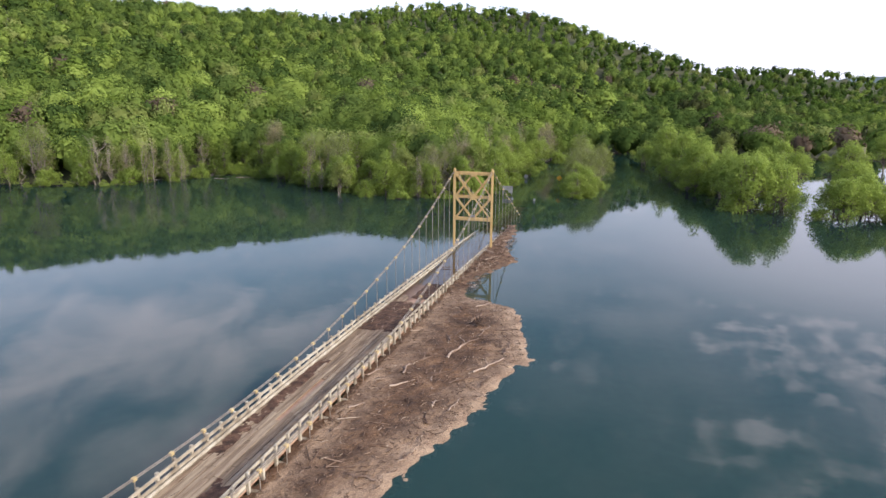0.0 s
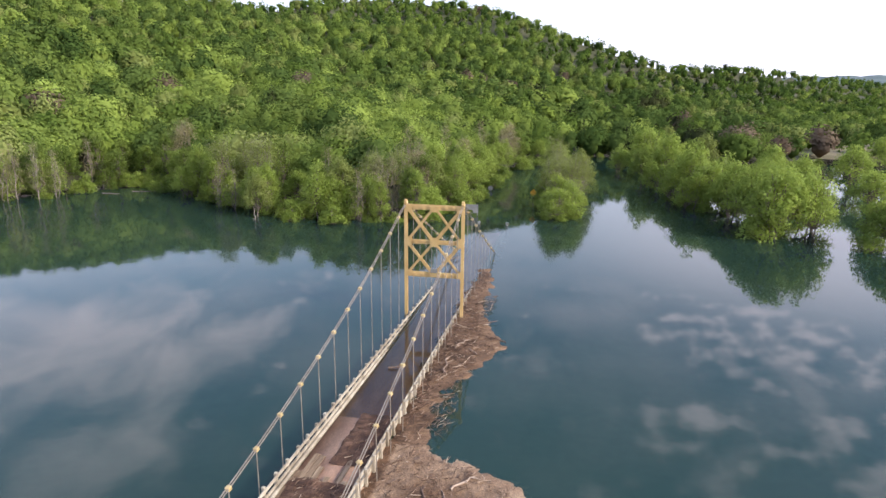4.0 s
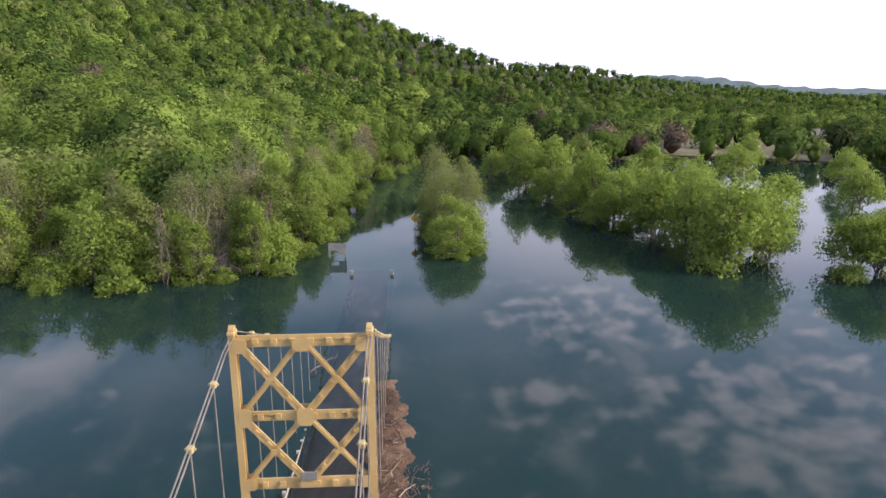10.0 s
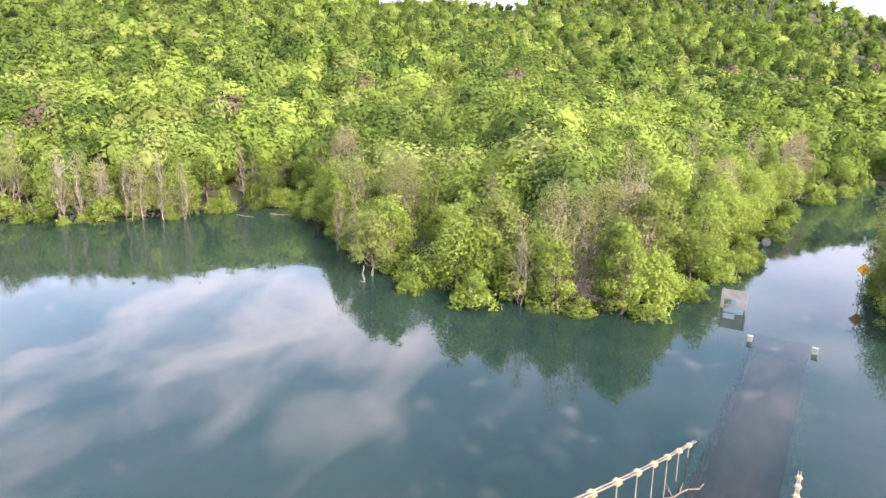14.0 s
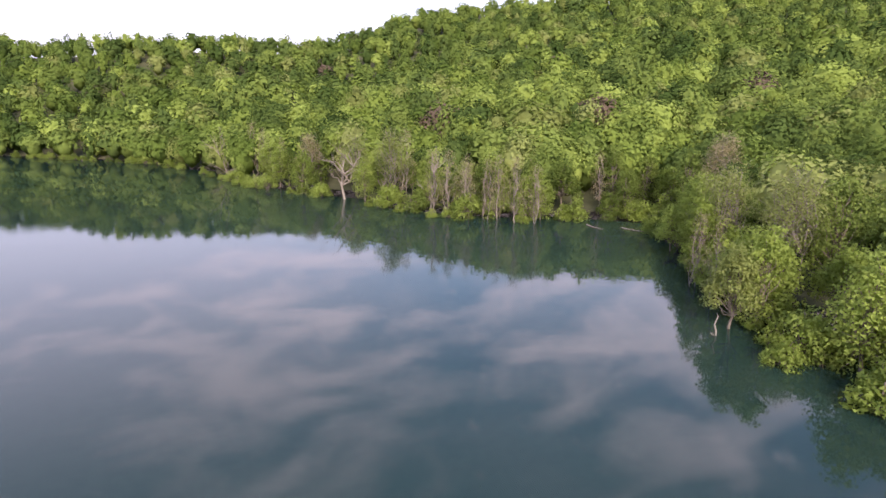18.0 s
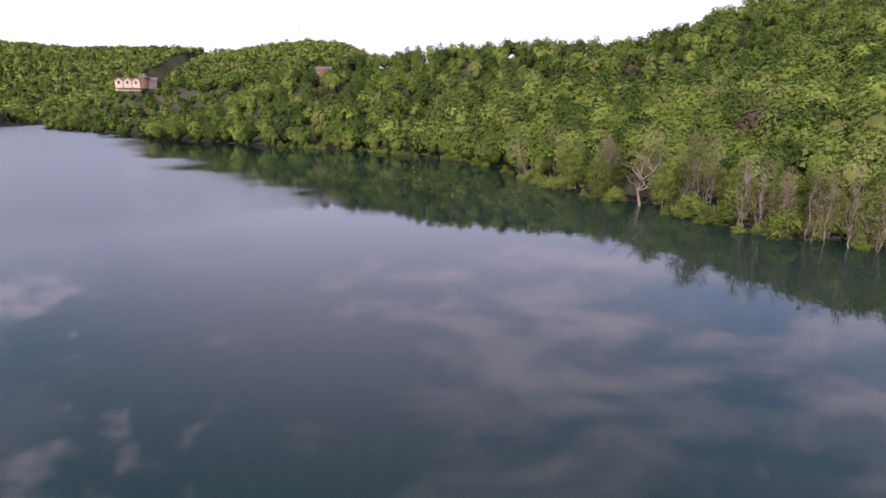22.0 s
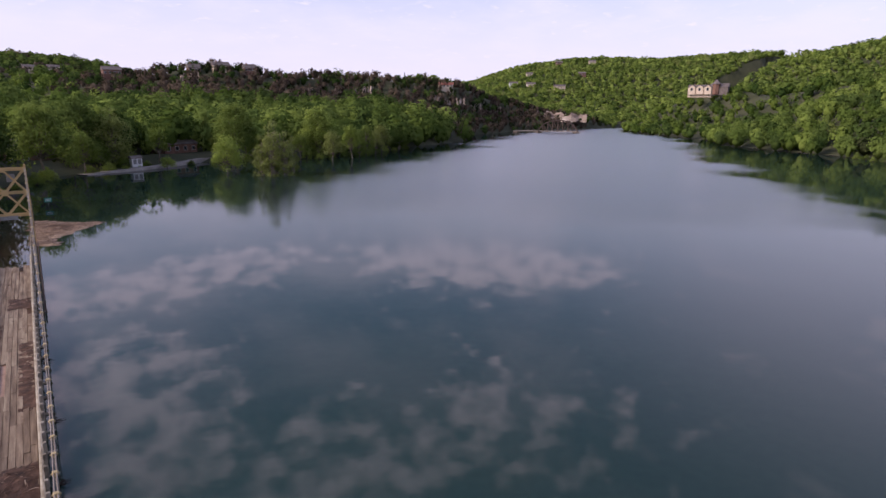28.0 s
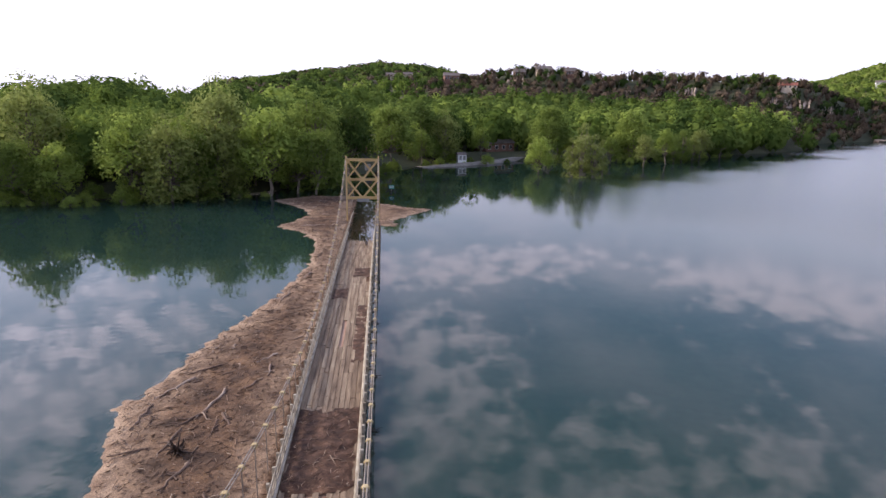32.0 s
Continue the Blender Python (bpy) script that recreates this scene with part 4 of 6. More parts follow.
BUSH = [tree_proto("bush", "bright green bush leaning over the flood water", "bush", "bushes at the waterline", 70 + i, 4.8, 2.7, "round", lf, 1700, 0.25, 24, 3, None, 0, 0.0, 0.64)
        for i, lf in enumerate((0, 0, 1))]
FLOODED = [tree_proto("flooded_tree", "bright green tree with low boughs standing in flood water", "tree", "trees drowned to their boughs", 80 + i, 11.5, 4.9, "round", lf, 5000, 0.26, 52, 3, None, 0, 0.14, 0.52)
           for i, lf in enumerate((0, 0, 0))]
WILLOW = tree_proto("willow", "pale yellow-green willow standing off the shore in flood water", "tree", "willows off the shore", 99, 13.5, 2.7, "tall", 3, 2600, 0.26, 34, 3, M_PALE, 1, 0.05, 0.62, 0.8)
BAR = [tree_proto("willow", "yellow-green willow with fine leaves standing in flood water", "tree", "trees on the drowned bar", 110, 9.5, 3.7, "round", 0, 5200, 0.2, 60, 3, M_PALE, 1, 0.03, 0.52, 0.5),
       tree_proto("budding_tree", "broad tree with an olive-brown haze of buds over slim limbs", "tree", "trees on the drowned bar", 111, 14.0, 4.3, "round", 3, 4600, 0.16, 60, 3, M_PALE, 2, 0.15, 0.56, 0.5)]
BIG = [tree_proto("tree", "large green shore tree with a full crown", "tree", "tall trees on the south shore", 90 + i, 19.5, 6.6, sh, lf, 5200, 0.44, 60, 1, None, 0, 0.1, 0.64)
       for i, (lf, sh) in enumerate(((1, "round"), (2, "round"), (3, "tall"), (1, "tall"), (0, "round")))]


def in_road(x, y):
    """The lane that runs north from the bridge through the grove, and the shore road to the south."""
    if 30 < y < 112 and -6.5 < x < 3.5:
        return True
    return any(math.hypot(x - (a + (c - a) * k), y - (b + (d - b) * k)) < 4.5 for (a, b), (c, d) in zip(ROAD, ROAD[1:]) for k in (0, 0.25, 0.5, 0.75, 1))


ROAD = [(-13, -169), (-19, -173), (-32, -180.5), (-45, -194), (-56, -208), (-73, -241)]


def build_woods():
    near, mid, hill, far = [], [], [], []
    for step, r0, r1 in ((5.8, 0, 150), (7.2, 150, 250), (7.4, 250, 380), (8.4, 380, 600), (10.5, 600, 980)):
        x, y = scatter(-r1, r1, -r1, r1, step, rs)
        r = np.hypot(x - EYE[0], y - EYE[1])
        az = np.degrees(np.arctan2(-(x - EYE[0]), y - EYE[1]))
        z, d = height(x, y)
        south_side = inland(SOUTH, x, y) > inland(NORTH, x, y)
        R, _ = ridge(az, south_side)
        seen = ((az > -52) | (az < -143)) & (r >= r0) & (r < r1) & (d > 0.2) & (r < R + 22)
        for xi, yi, zi, ri, ai, di, si in zip(x[seen], y[seen], z[seen], r[seen], az[seen], d[seen], south_side[seen]):
            if -41 < ai < -24.5 and (215 < ri < 300 and rs.rand() < 0.88 or 165 < ri <= 215 and rs.rand() < 0.7):
                continue                                   # open meadow below the barn
            if 120.6 < ai < 124.2 and 488 < ri < 512 or in_road(xi, yi) or yi < -120 and 120 < ri < 198 and (178.4 < ai or ai < -179.6 or 167.4 < ai < 169.6):
                continue
            p = rs.rand()
            south = yi < -60 and (ai > 140 or ai < -140)
            cliff = si and 130 < ai < 176 and ri > 330
            shore = ri < 150 and di < 12 or south and ri < 215 and di < 14
            if shore and south:
                if p < 0.34:
                    plant(BIG[rs.choice([0, 1, 3, 0, 3, 2, 4, 4])], xi, yi, zi, rs.uniform(0.95, 1.35))
                elif p < 0.5:
                    plant(OAK[rs.randint(6)], xi, yi, zi, rs.uniform(0.8, 1.2))
                elif di < 7:
                    plant(BUSH[rs.randint(3)], xi, yi, max(zi, -0.6), rs.uniform(0.6, 1.1))
                continue
            if shore:
                west = xi < -62
                if di < 4.5 and p < 0.62:
                    plant(BUSH[rs.randint(3)], xi, yi, max(zi, -0.5), rs.uniform(0.75, 1.25))
                elif p < (0.26 if west else 0.17):
                    plant(BARE[rs.randint(3)], xi, yi, zi, rs.uniform(0.8, 1.15))
                elif p < 0.46:
                    plant(BUDDING[rs.randint(3)], xi, yi, zi, rs.uniform(0.75, 1.1))
                elif p < 0.64:
                    plant(POPLAR[rs.randint(3)], xi, yi, zi, rs.uniform(0.75, 1.0))
                else:
                    plant(OAK[rs.randint(6)], xi, yi, zi, rs.uniform(0.7, 1.0))
                continue
            if cliff:
                leaf = rs.choice([6, 6, 6, 5, 2])
            elif south:
                leaf = rs.choice([2, 1, 1, 0])
            elif -20 < ai < -2 and p < 0.25:
                leaf = rs.choice([5, 2, 2])
            elif -42 < ai < -14 and 170 < ri < 300 and p < 0.4:
                leaf = rs.choice([5, 5, 2, 6])
            elif ai > 138 and ri < 680 and zi < 22:
                leaf = rs.choice([6, 6, 5, 2, 1])
            elif ai > 112:
                leaf = rs.choice([0, 1, 1, 2] if ri < 500 else [0, 0, 1])
            elif ri > 190:
                leaf = 0 if p < 0.2 else 1 if p < 0.62 else 2 if p < 0.9 else 3 if p < 0.978 else 6 if p < 0.984 else 5
            else:
                leaf = 0 if p < 0.30 else 1 if p < 0.70 else 2 if p < 0.88 else 3 if p < 0.965 else 6 if p < 0.98 else 5
            shape = "cone" if leaf == 5 and rs.rand() < 0.6 else "tall" if rs.rand() < 0.2 else "round"
            h = rs.uniform(9, 14) * (1.2 if south and ri < 330 else 0.62 if cliff or 131 < ai < 139 and ri < 600 else 1.0 if ri < 250 else 0.82 if ri < 380 else 0.7)
            rad = rs.uniform(0.36, 0.47) * h * (0.6 if shape == "cone" else 0.75 if shape == "tall" else 1) * (1.0 if ri < 380 else 1.05)
            (near if ri < 112 else mid if ri < 190 else hill if ri < 380 else far).append((xi, yi, zi - 0.13 * h, h, rad, leaf, shape))
    # close the wooded brow of the cliff
    x, y = scatter(-480, 60, -500, -300, 7.0, rs)
    z, d = height(x, y)
    r, az = np.hypot(x - EYE[0], y - EYE[1]), np.degrees(np.arctan2(-(x - EYE[0]), y - EYE[1]))
    ok = (az > 130.5) & (az < 178) & (r > 335) & (r < np.interp(az, S_AZ, S_D) + 40) & (inland(SOUTH, x, y) > 3)
    for xi, yi, zi in zip(x[ok], y[ok], z[ok]):
        h = rs.uniform(4, 7.5)
        far.append((xi, yi, zi - 0.5, h, h * 0.36, rs.choice([6, 6, 5, 6, 2]), "round"))
    # undergrowth hanging over the waterline
    for poly, a0, a1 in ((NORTH, 7, 29), (SOUTH, 0, 11)):
        for (ax, ay), (bx, by) in zip(poly[a0:a1], poly[a0 + 1:a1 + 1]):
            L = math.hypot(bx - ax, by - ay)
            if math.hypot((ax + bx) / 2, (ay + by) / 2) > 250 or L > 200:
                continue
            for k in np.arange(0.5, L, 3.6):
                if rs.rand() < 0.72:
                    px, py = ax + (bx - ax) * k / L + rs.uniform(-1.2, 1.2), ay + (by - ay) * k / L + rs.uniform(-0.6, 1.4)
                    plant(BUSH[rs.randint(3)], px, py, -0.5, rs.uniform(0.35, 0.95))
    # hills behind the first ridge
    hills = []
    x, y = scatter(-1180, 330, -1180, 60, 8.8, rs)
    r, az = np.hypot(x - EYE[0], y - EYE[1]), np.degrees(np.arctan2(-(x - EYE[0]), y - EYE[1]))
    z, d = height(x, y)
    D2 = far_hill(az)[0]
    R, _ = ridge(az, inland(SOUTH, x, y) > inland(NORTH, x, y))
    west, south = (az > 99) & (az < 148), (az > 166) | (az < -160)
    ok = (west & (r > np.where(az < 111, 0.74 * D2, R + 22)) | south & (r > 0.7 * D2)) & (r < D2 + 24) & (d > 1)
    for xi, yi, zi, ai in zip(x[ok], y[ok], z[ok], az[ok]):
        h, p = rs.uniform(7, 11), rs.rand()
        leaf = (2 if p < 0.45 else 1 if p < 0.8 else 5 if p < 0.88 else 6) if ai > 160 or ai < 0 else (0 if p < 0.4 else 1 if p < 0.85 else 3 if p < 0.95 else 2)
        hills.append((xi, yi, zi - 1.0, h, h * rs.uniform(0.44, 0.62), leaf, "tall" if rs.rand() < 0.15 else "round"))
    forest("bank_woods", near, "dense spring woods of many green crowns behind the bank", sprays=1300, size=0.38, n=18, cores=7)
    forest("bank_woods", mid, "spring woods of many green crowns above the bank", sprays=640, size=0.52, n=15, cores=6)
    forest("woods", hill, "dense spring woods of many green crowns on the valley sides", sprays=225, size=0.86, n=12, cores=3)
    forest("distant_woods", far, "distant green woods covering the ridges", sprays=52, size=1.5, n=7, cores=1)
    forest("distant_woods", hills, "hazy green woods on the farthest hills", sprays=26, size=2.1, n=5, cores=1)


build_woods()


def build_lone_trees():
    # narrow tree-covered bar beside the drowned lane: yellow-green low trees in front, a haze of brown buds behind
    for x, y, p, s, sz in ((9.2, 46, BAR[0], 0.9, 0.85), (7.9, 48.6, BAR[0], 0.8, 0.75), (10.9, 49.5, BAR[0], 0.85, 0.95), (9.0, 52.5, BAR[0], 0.9, 1.05), (8.2, 55.5, BAR[1], 0.95, 1.0), (11.2, 57, BAR[1], 0.85, 0.98),
                           (9, 62, BAR[1], 1.0, 1.02), (12.5, 66, BAR[1], 0.9, 0.95), (8, 69, BUDDING[0], 1.0, 1.0), (12.5, 74, OAK[4], 0.9, 0.95), (9, 79, OAK[1], 0.9, 0.95), (6.6, 57.5, BAR[0], 0.7, 0.7),
                           (9.6, 44.6, BUSH[1], 0.5, 0.5), (11.6, 47.2, BUSH[0], 0.6, 0.7), (7.0, 62, BUSH[0], 0.8, 0.9), (12.4, 60, BUSH[0], 0.8, 0.9), (7, 66, OAK[4], 0.6, 0.62)):
        plant(p, x, y, -0.7, s, sz=sz)
    # leafy west edge of the lane
    rl = random.Random(12)
    for k in range(13):
        y = 47 + 5.2 * k
        plant(rl.choice([OAK[0], OAK[5], OAK[3], BUSH[0], POPLAR[1]]), -8.3 + 0.02 * k + rl.uniform(-0.8, 0.6), y, -0.7, rl.uniform(0.65, 0.85))
        if k % 2:
            plant(BUSH[rl.randrange(2)], -6.9 + rl.uniform(-0.4, 0.3), y + 2, -0.7, rl.uniform(0.5, 0.8))
    # drowned groves to the east of the lane
    rg = random.Random(3)
    for x, y, s in ((28, 84, .75), (30, 72, .8), (27, 98, .8), (33, 92, .8), (31, 62, .85), (35, 78, .85), (35.5, 54, 1.0), (39, 47, 1.05), (41, 58, 1.1), (43.5, 46.5, 0.95),
                    (38, 68, 1.0), (45, 66, 1.0), (30, 108, .8), (38, 104, .85), (24, 118, .8), (34, 118, .85), (50, 38, .9), (54, 36, .85), (58, 38.5, .8), (66, 36, .85), (72, 55, .9), (62, 70, .95), (55, 84, .95),
                    (80, 76, 1.0), (92, 66, .9), (70, 98, 1.0), (95, 100, 1.0), (58, 112, 1.0), (84, 118, 1.0), (45, 122, 1.0), (110, 84, 1.0)):
        plant(FLOODED[rg.randrange(3)] if y < 90 else rg.choice(OAK + FLOODED), x, y, -0.9, s * rg.uniform(0.9, 1.2))
        if rg.random() < 0.6 and y < 75:
            plant(BUSH[rg.randrange(2)], x + rg.uniform(-4, 4), y - rg.uniform(1, 4), -0.8, rg.uniform(0.7, 1.1))
    for x, y, s in ((37.4, 40, 1.08), (36.5, 46, 1.0), (42, 42, 0.95), (50.4, 35, 0.8), (54, 39, 0.72), (36.7, 56.5, 0.98), (34, 64, 0.95), (35.1, 81, 0.85), (32.6, 73, 1.0), (33, 100, 1.15), (29, 112, 1.2)):
        plant(FLOODED[rg.randrange(3)], x, y, -0.9, s, sz=s * rg.uniform(1.15, 1.45))
    plant(BUSH[0], 35.8, 38.8, -0.6, 1.3)
    # pale trunks, a tall leafy tree and round bushes along the front of the grove
    for x, y, p, s, sz in ((-19.3, 36.8, BARE[1], 0.7, 0.72), (-16.6, 38.3, BARE[0], 0.85, 0.86), (-15.2, 39.9, BARE[1], 0.8, 0.85), (-45, 42.5, BARE[1], 0.62, 0.66), (-41.5, 41, BARE[2], 0.6, 0.62),
                           (-11.3, 39.4, POPLAR[1], 0.72, 0.8), (-12.6, 40.4, OAK[2], 0.6, 0.78), (-35.3, 36.6, OAK[4], 0.66, 0.74), (-48, 48.3, BUDDING[0], 0.95, 1.0), (-13, 47, BUDDING[2], 0.85, 0.9), (-20, 46, BUDDING[1], 0.85, 0.92),
                           (-22.5, 34.6, BUSH[0], 1.0, 0.85), (-29.1, 34.6, BUSH[1], 0.66, 0.7), (-14.2, 37.6, BUSH[0], 0.66, 0.55), (-9.2, 39.8, BUSH[1], 0.7, 0.6), (-17.8, 36.6, BUSH[2], 0.45, 0.4)):
        plant(p, x, y, -0.6, s, sz=sz)
    # leafy edge of the grove west of the lane
    for k in range(22):
        u = (k + 0.5) / 22
        x = -58 + 50 * u + rg.uniform(-1, 1)
        y = np.interp(x, [-58, -45, -32, -24, -15, -9], [51, 43.5, 37.5, 35.5, 38, 42]) + rg.uniform(0, 4)
        plant(rg.choice([OAK[0], OAK[1], OAK[5], FLOODED[0], POPLAR[1], BUSH[0]]), x, y, -0.7, rg.uniform(0.55, 0.85))
    # head of the little inlet
    for k in range(14):
        x, y = -80 + 26 * k / 13 + rg.uniform(-1, 1), 62 - 10 * abs(k / 13 - 0.35) + rg.uniform(-1, 3)
        plant(rg.choice([BUSH[0], BUSH[1], OAK[5], OAK[2], BUSH[0]]), x, y, -0.6, rg.uniform(0.7, 1.0))
    # stand of pale bare trunks among leafy crowns on the west bank
    for k, u in enumerate((0.0, 0.12, 0.27, 0.36, 0.52, 0.66, 0.78, 0.93)):
        plant(BARE[k % 3], -90 + 13 * u + rg.uniform(-1, 1), 32 + 11 * u + rg.uniform(0, 2), -0.6, rg.uniform(0.75, 0.95))
        plant((OAK + BUSH)[rg.randrange(9)], -92 + 13 * u + rg.uniform(-2, 2), 36 + 11 * u + rg.uniform(0, 3), -0.6, rg.uniform(0.65, 0.9))
    # willows and oaks off the south shore
    plant(BIG[4], -45, -159, -0.5, 0.72)
    for x, y, s in ((-52, -146, 1.25), (-55.5, -145, 1.1), (-53.5, -149, 1.35), (-58, -148, 0.95), (-50, -148, 1.0)):
        plant(WILLOW, x, y, -0.6, s)
    for x, y, s in ((-82, -176, 1.0), (-92, -184, 1.1), (-75, -186, 1.0), (-66, -182, .9), (-104, -196, 1.0), (-116, -206, 1.1), (-128, -214, 1.1), (-98, -190, .9), (-110, -200, .9)):
        plant(OAK[rg.randrange(6)], x, y, -0.3, s)
    for x, y, p, s in ((33, -106.5, BIG[2], 1.0), (27, -112.5, BIG[2], 1.08), (30, -110, BIG[3], 0.9), (9.5, -115, BIG[0], 0.95), (13.5, -117, BIG[4], 0.9), (51, -105.5, BIG[4], 0.75), (57, -104, BIG[0], 0.8), (40, -110, BARE[1], 0.9), (41.5, -108, BUSH[0], 1.1), (36, -107, BUSH[1], 0.9)):
        plant(p, x, y, -0.4, s)
    plant(OAK[3], -14, -171.5, 0.0, 1.2)
    plant(BUSH[1], -34, -178, 0.3, 0.9)


build_lone_trees()

# ---- driftwood raft held by the bridge ----
RAFT_EAST = [(1.7, -112), (10, -113), (16.4, -107.5), (13, -103), (9.2, -97), (8.6, -92.6), (10, -87), (12.1, -83.5), (8, -80), (5.6, -74), (5.1, -69.3), (5.0, -62), (5.5, -57), (7.0, -49.5),
             (8.4, -44.3), (9.7, -40), (10.4, -36), (10.6, -33.5), (11.6, -31.3), (10.6, -27.4), (9.8, -24), (8.7, -21.4), (6.6, -20.2), (4.0, -19.3), (3.2, -15), (3.6, -12), (4.6, -9.8),
             (6.4, -5.6), (5.4, -3), (4.4, 0.2), (3.4, 4.2), (3.7, 9), (3.2, 13.1), (2.6, 15), (1.7, 15)]
RAFT_WEST = [(-1.7, -84.5), (-4.9, -83.1), (-4.4, -88), (-7, -92), (-11.1, -97.7), (-7, -99.5), (-1.7, -105)]


def silt_material():
    """Brown bark mulch, its drier outer rim tan with silt (the mesh carries how far from the rim)."""
    m, nt, N, L = nodes_of("floating_mulch")
    out, b = N("ShaderNodeOutputMaterial"), N("ShaderNodeBsdfPrincipled")
    geo, at = N("ShaderNodeNewGeometry"), N("ShaderNodeAttribute")
    at.attribute_name = "rim"
    a, f, g = N("ShaderNodeTexNoise"), N("ShaderNodeTexNoise"), N("ShaderNodeTexNoise")
    for n, s, d in ((a, 0.6, 7), (f, 7, 8), (g, 30, 5)):
        n.inputs["Scale"].default_value, n.inputs["Detail"].default_value = s, d
        L(geo.outputs["Position"], n.inputs["Vector"])
    core = ramp_of(nt, [(0.32, (0.045, 0.022, 0.011)), (0.5, (0.11, 0.056, 0.028)), (0.68, (0.2, 0.11, 0.058))])
    rim = ramp_of(nt, [(0.32, (0.2, 0.12, 0.075)), (0.68, (0.43, 0.3, 0.2))])
    for r in (core, rim):
        L(a.outputs["Fac"], r.inputs["Fac"])
    k = N("ShaderNodeMath")
    k.operation = "MULTIPLY_ADD"
    L(f.outputs["Fac"], k.inputs[0])
    k.inputs[1].default_value = 0.8
    sub = N("ShaderNodeMath")
    sub.operation = "SUBTRACT"
    L(at.outputs["Fac"], sub.inputs[0])
    sub.inputs[1].default_value = 0.4
    L(sub.outputs[0], k.inputs[2])
    mx = N("ShaderNodeMix")
    mx.data_type, mx.clamp_factor = "RGBA", True
    L(k.outputs[0], mx.inputs["Factor"])
    L(core.outputs["Color"], mx.inputs["A"])
    L(rim.outputs["Color"], mx.inputs["B"])
    sp = ramp_of(nt, [(0.34, (0.28, 0.25, 0.23)), (0.5, (0.95, 0.95, 0.95)), (0.66, (1.75, 1.7, 1.6))])
    L(g.outputs["Fac"], sp.inputs["Fac"])
    mm = N("ShaderNodeMix")
    mm.data_type, mm.blend_type = "RGBA", "MULTIPLY"
    mm.inputs["Factor"].default_value = 0.8
    L(mx.outputs["Result"], mm.inputs["A"])
    L(sp.outputs["Color"], mm.inputs["B"])
    L(mm.outputs["Result"], b.inputs["Base Color"])
    b.inputs["Roughness"].default_value = 0.9
    bp = N("ShaderNodeBump")
    bp.inputs["Strength"].default_value, bp.inputs["Distance"].default_value = 0.9, 0.06
    L(f.outputs["Fac"], bp.inputs["Height"])
    L(bp.outputs[0], b.inputs["Normal"])
    L(b.outputs[0], out.inputs[0])
    return m


M_RAFT = silt_material()


def lumpy(x, y):
    return (np.sin(x * 1.9 + 0.7 * y) + np.cos(y * 2.3 - x * 0.8) + np.sin(x * 4.1 + 1.0) * np.cos(y * 3.7) + 0.7 * np.sin(7.7 * x + 2) * np.sin(6.9 * y)) / 3.7


def fractal(X, Y):
    """Irregular ragged noise, about -1 to 1."""
    out = np.zeros(X.size)
    for i, (x, y) in enumerate(zip(X.ravel(), Y.ravel())):
        out[i] = noise.fractal((x * 0.9, y * 0.9, 3.0), 0.8, 2.1, 5)
    return out.reshape(X.shape)


def raft(poly, label):
    p = np.array(poly)
    st = 0.22
    gx, gy = np.arange(p[:, 0].min() - 1, p[:, 0].max() + 1, st), np.arange(p[:, 1].min() - 1, p[:, 1].max() + 1, st)
    X, Y = np.meshgrid(gx, gy)
    jx, jy = np.random.RandomState(2).uniform(-0.07, 0.07, (2, *X.shape))
    X, Y = X + jx, Y + jy
    d = inland(poly, X, Y) + 0.6 * fractal(X, Y)
    inner = np.where(np.sign(p[:, 0].mean()) * X < 2.4, 3.0, d)
    Z = np.clip(d * 0.22, -0.08, 0.06) + 0.10 * np.clip(d, 0, 2) / 2 + 0.022 * lumpy(X * 2, Y * 2) * np.clip(d, 0, 1) + 0.035 * np.random.RandomState(5).normal(size=X.shape) * np.clip(d, 0, 1)
    n = X.shape[1]
    i = (np.arange(X.shape[0] - 1)[:, None] * n + np.arange(n - 1)[None, :]).ravel()
    f = np.stack([i, i + 1, i + n + 1, i + n], -1)
    D = d.ravel()
    keep = D[f].max(1) > -0.1
    f = f[keep]
    used = np.unique(f)
    back = np.full(X.size, -1)
    back[used] = np.arange(len(used))
    v = np.stack([X.ravel(), Y.ravel(), Z.ravel()], -1)[used]
    me = mesh_np("debris_raft", v, [back[f]], [M_RAFT], smooth=True)
    at = me.attributes.new("rim", "FLOAT", "POINT")
    rim = np.clip(1.2 - inner.ravel()[used] / 2.6, 0, 1) * np.where(v[:, 1] > -19, 0.2, 0.95)
    at.data.foreach_set("value", rim.astype(np.float32))
    ob = new("debris_raft", me)
    return tagged(ob, label, "flood debris", kind="stuff")


raft(RAFT_EAST, "floating mat of brown bark and driftwood pressed against the bridge")
raft(RAFT_WEST, "small floating mat of brown bark beside the tower")


def inside_points(poly, n, rng, margin=0.25):
    p = np.array(poly)
    out = []
    while len(out) < n:
        x, y = rng.uniform(p[:, 0].min(), p[:, 0].max(), 4000), rng.uniform(p[:, 1].min(), p[:, 1].max(), 4000)
        ok = inland(poly, x, y) > margin
        out += list(zip(x[ok], y[ok]))
    return out[:n]


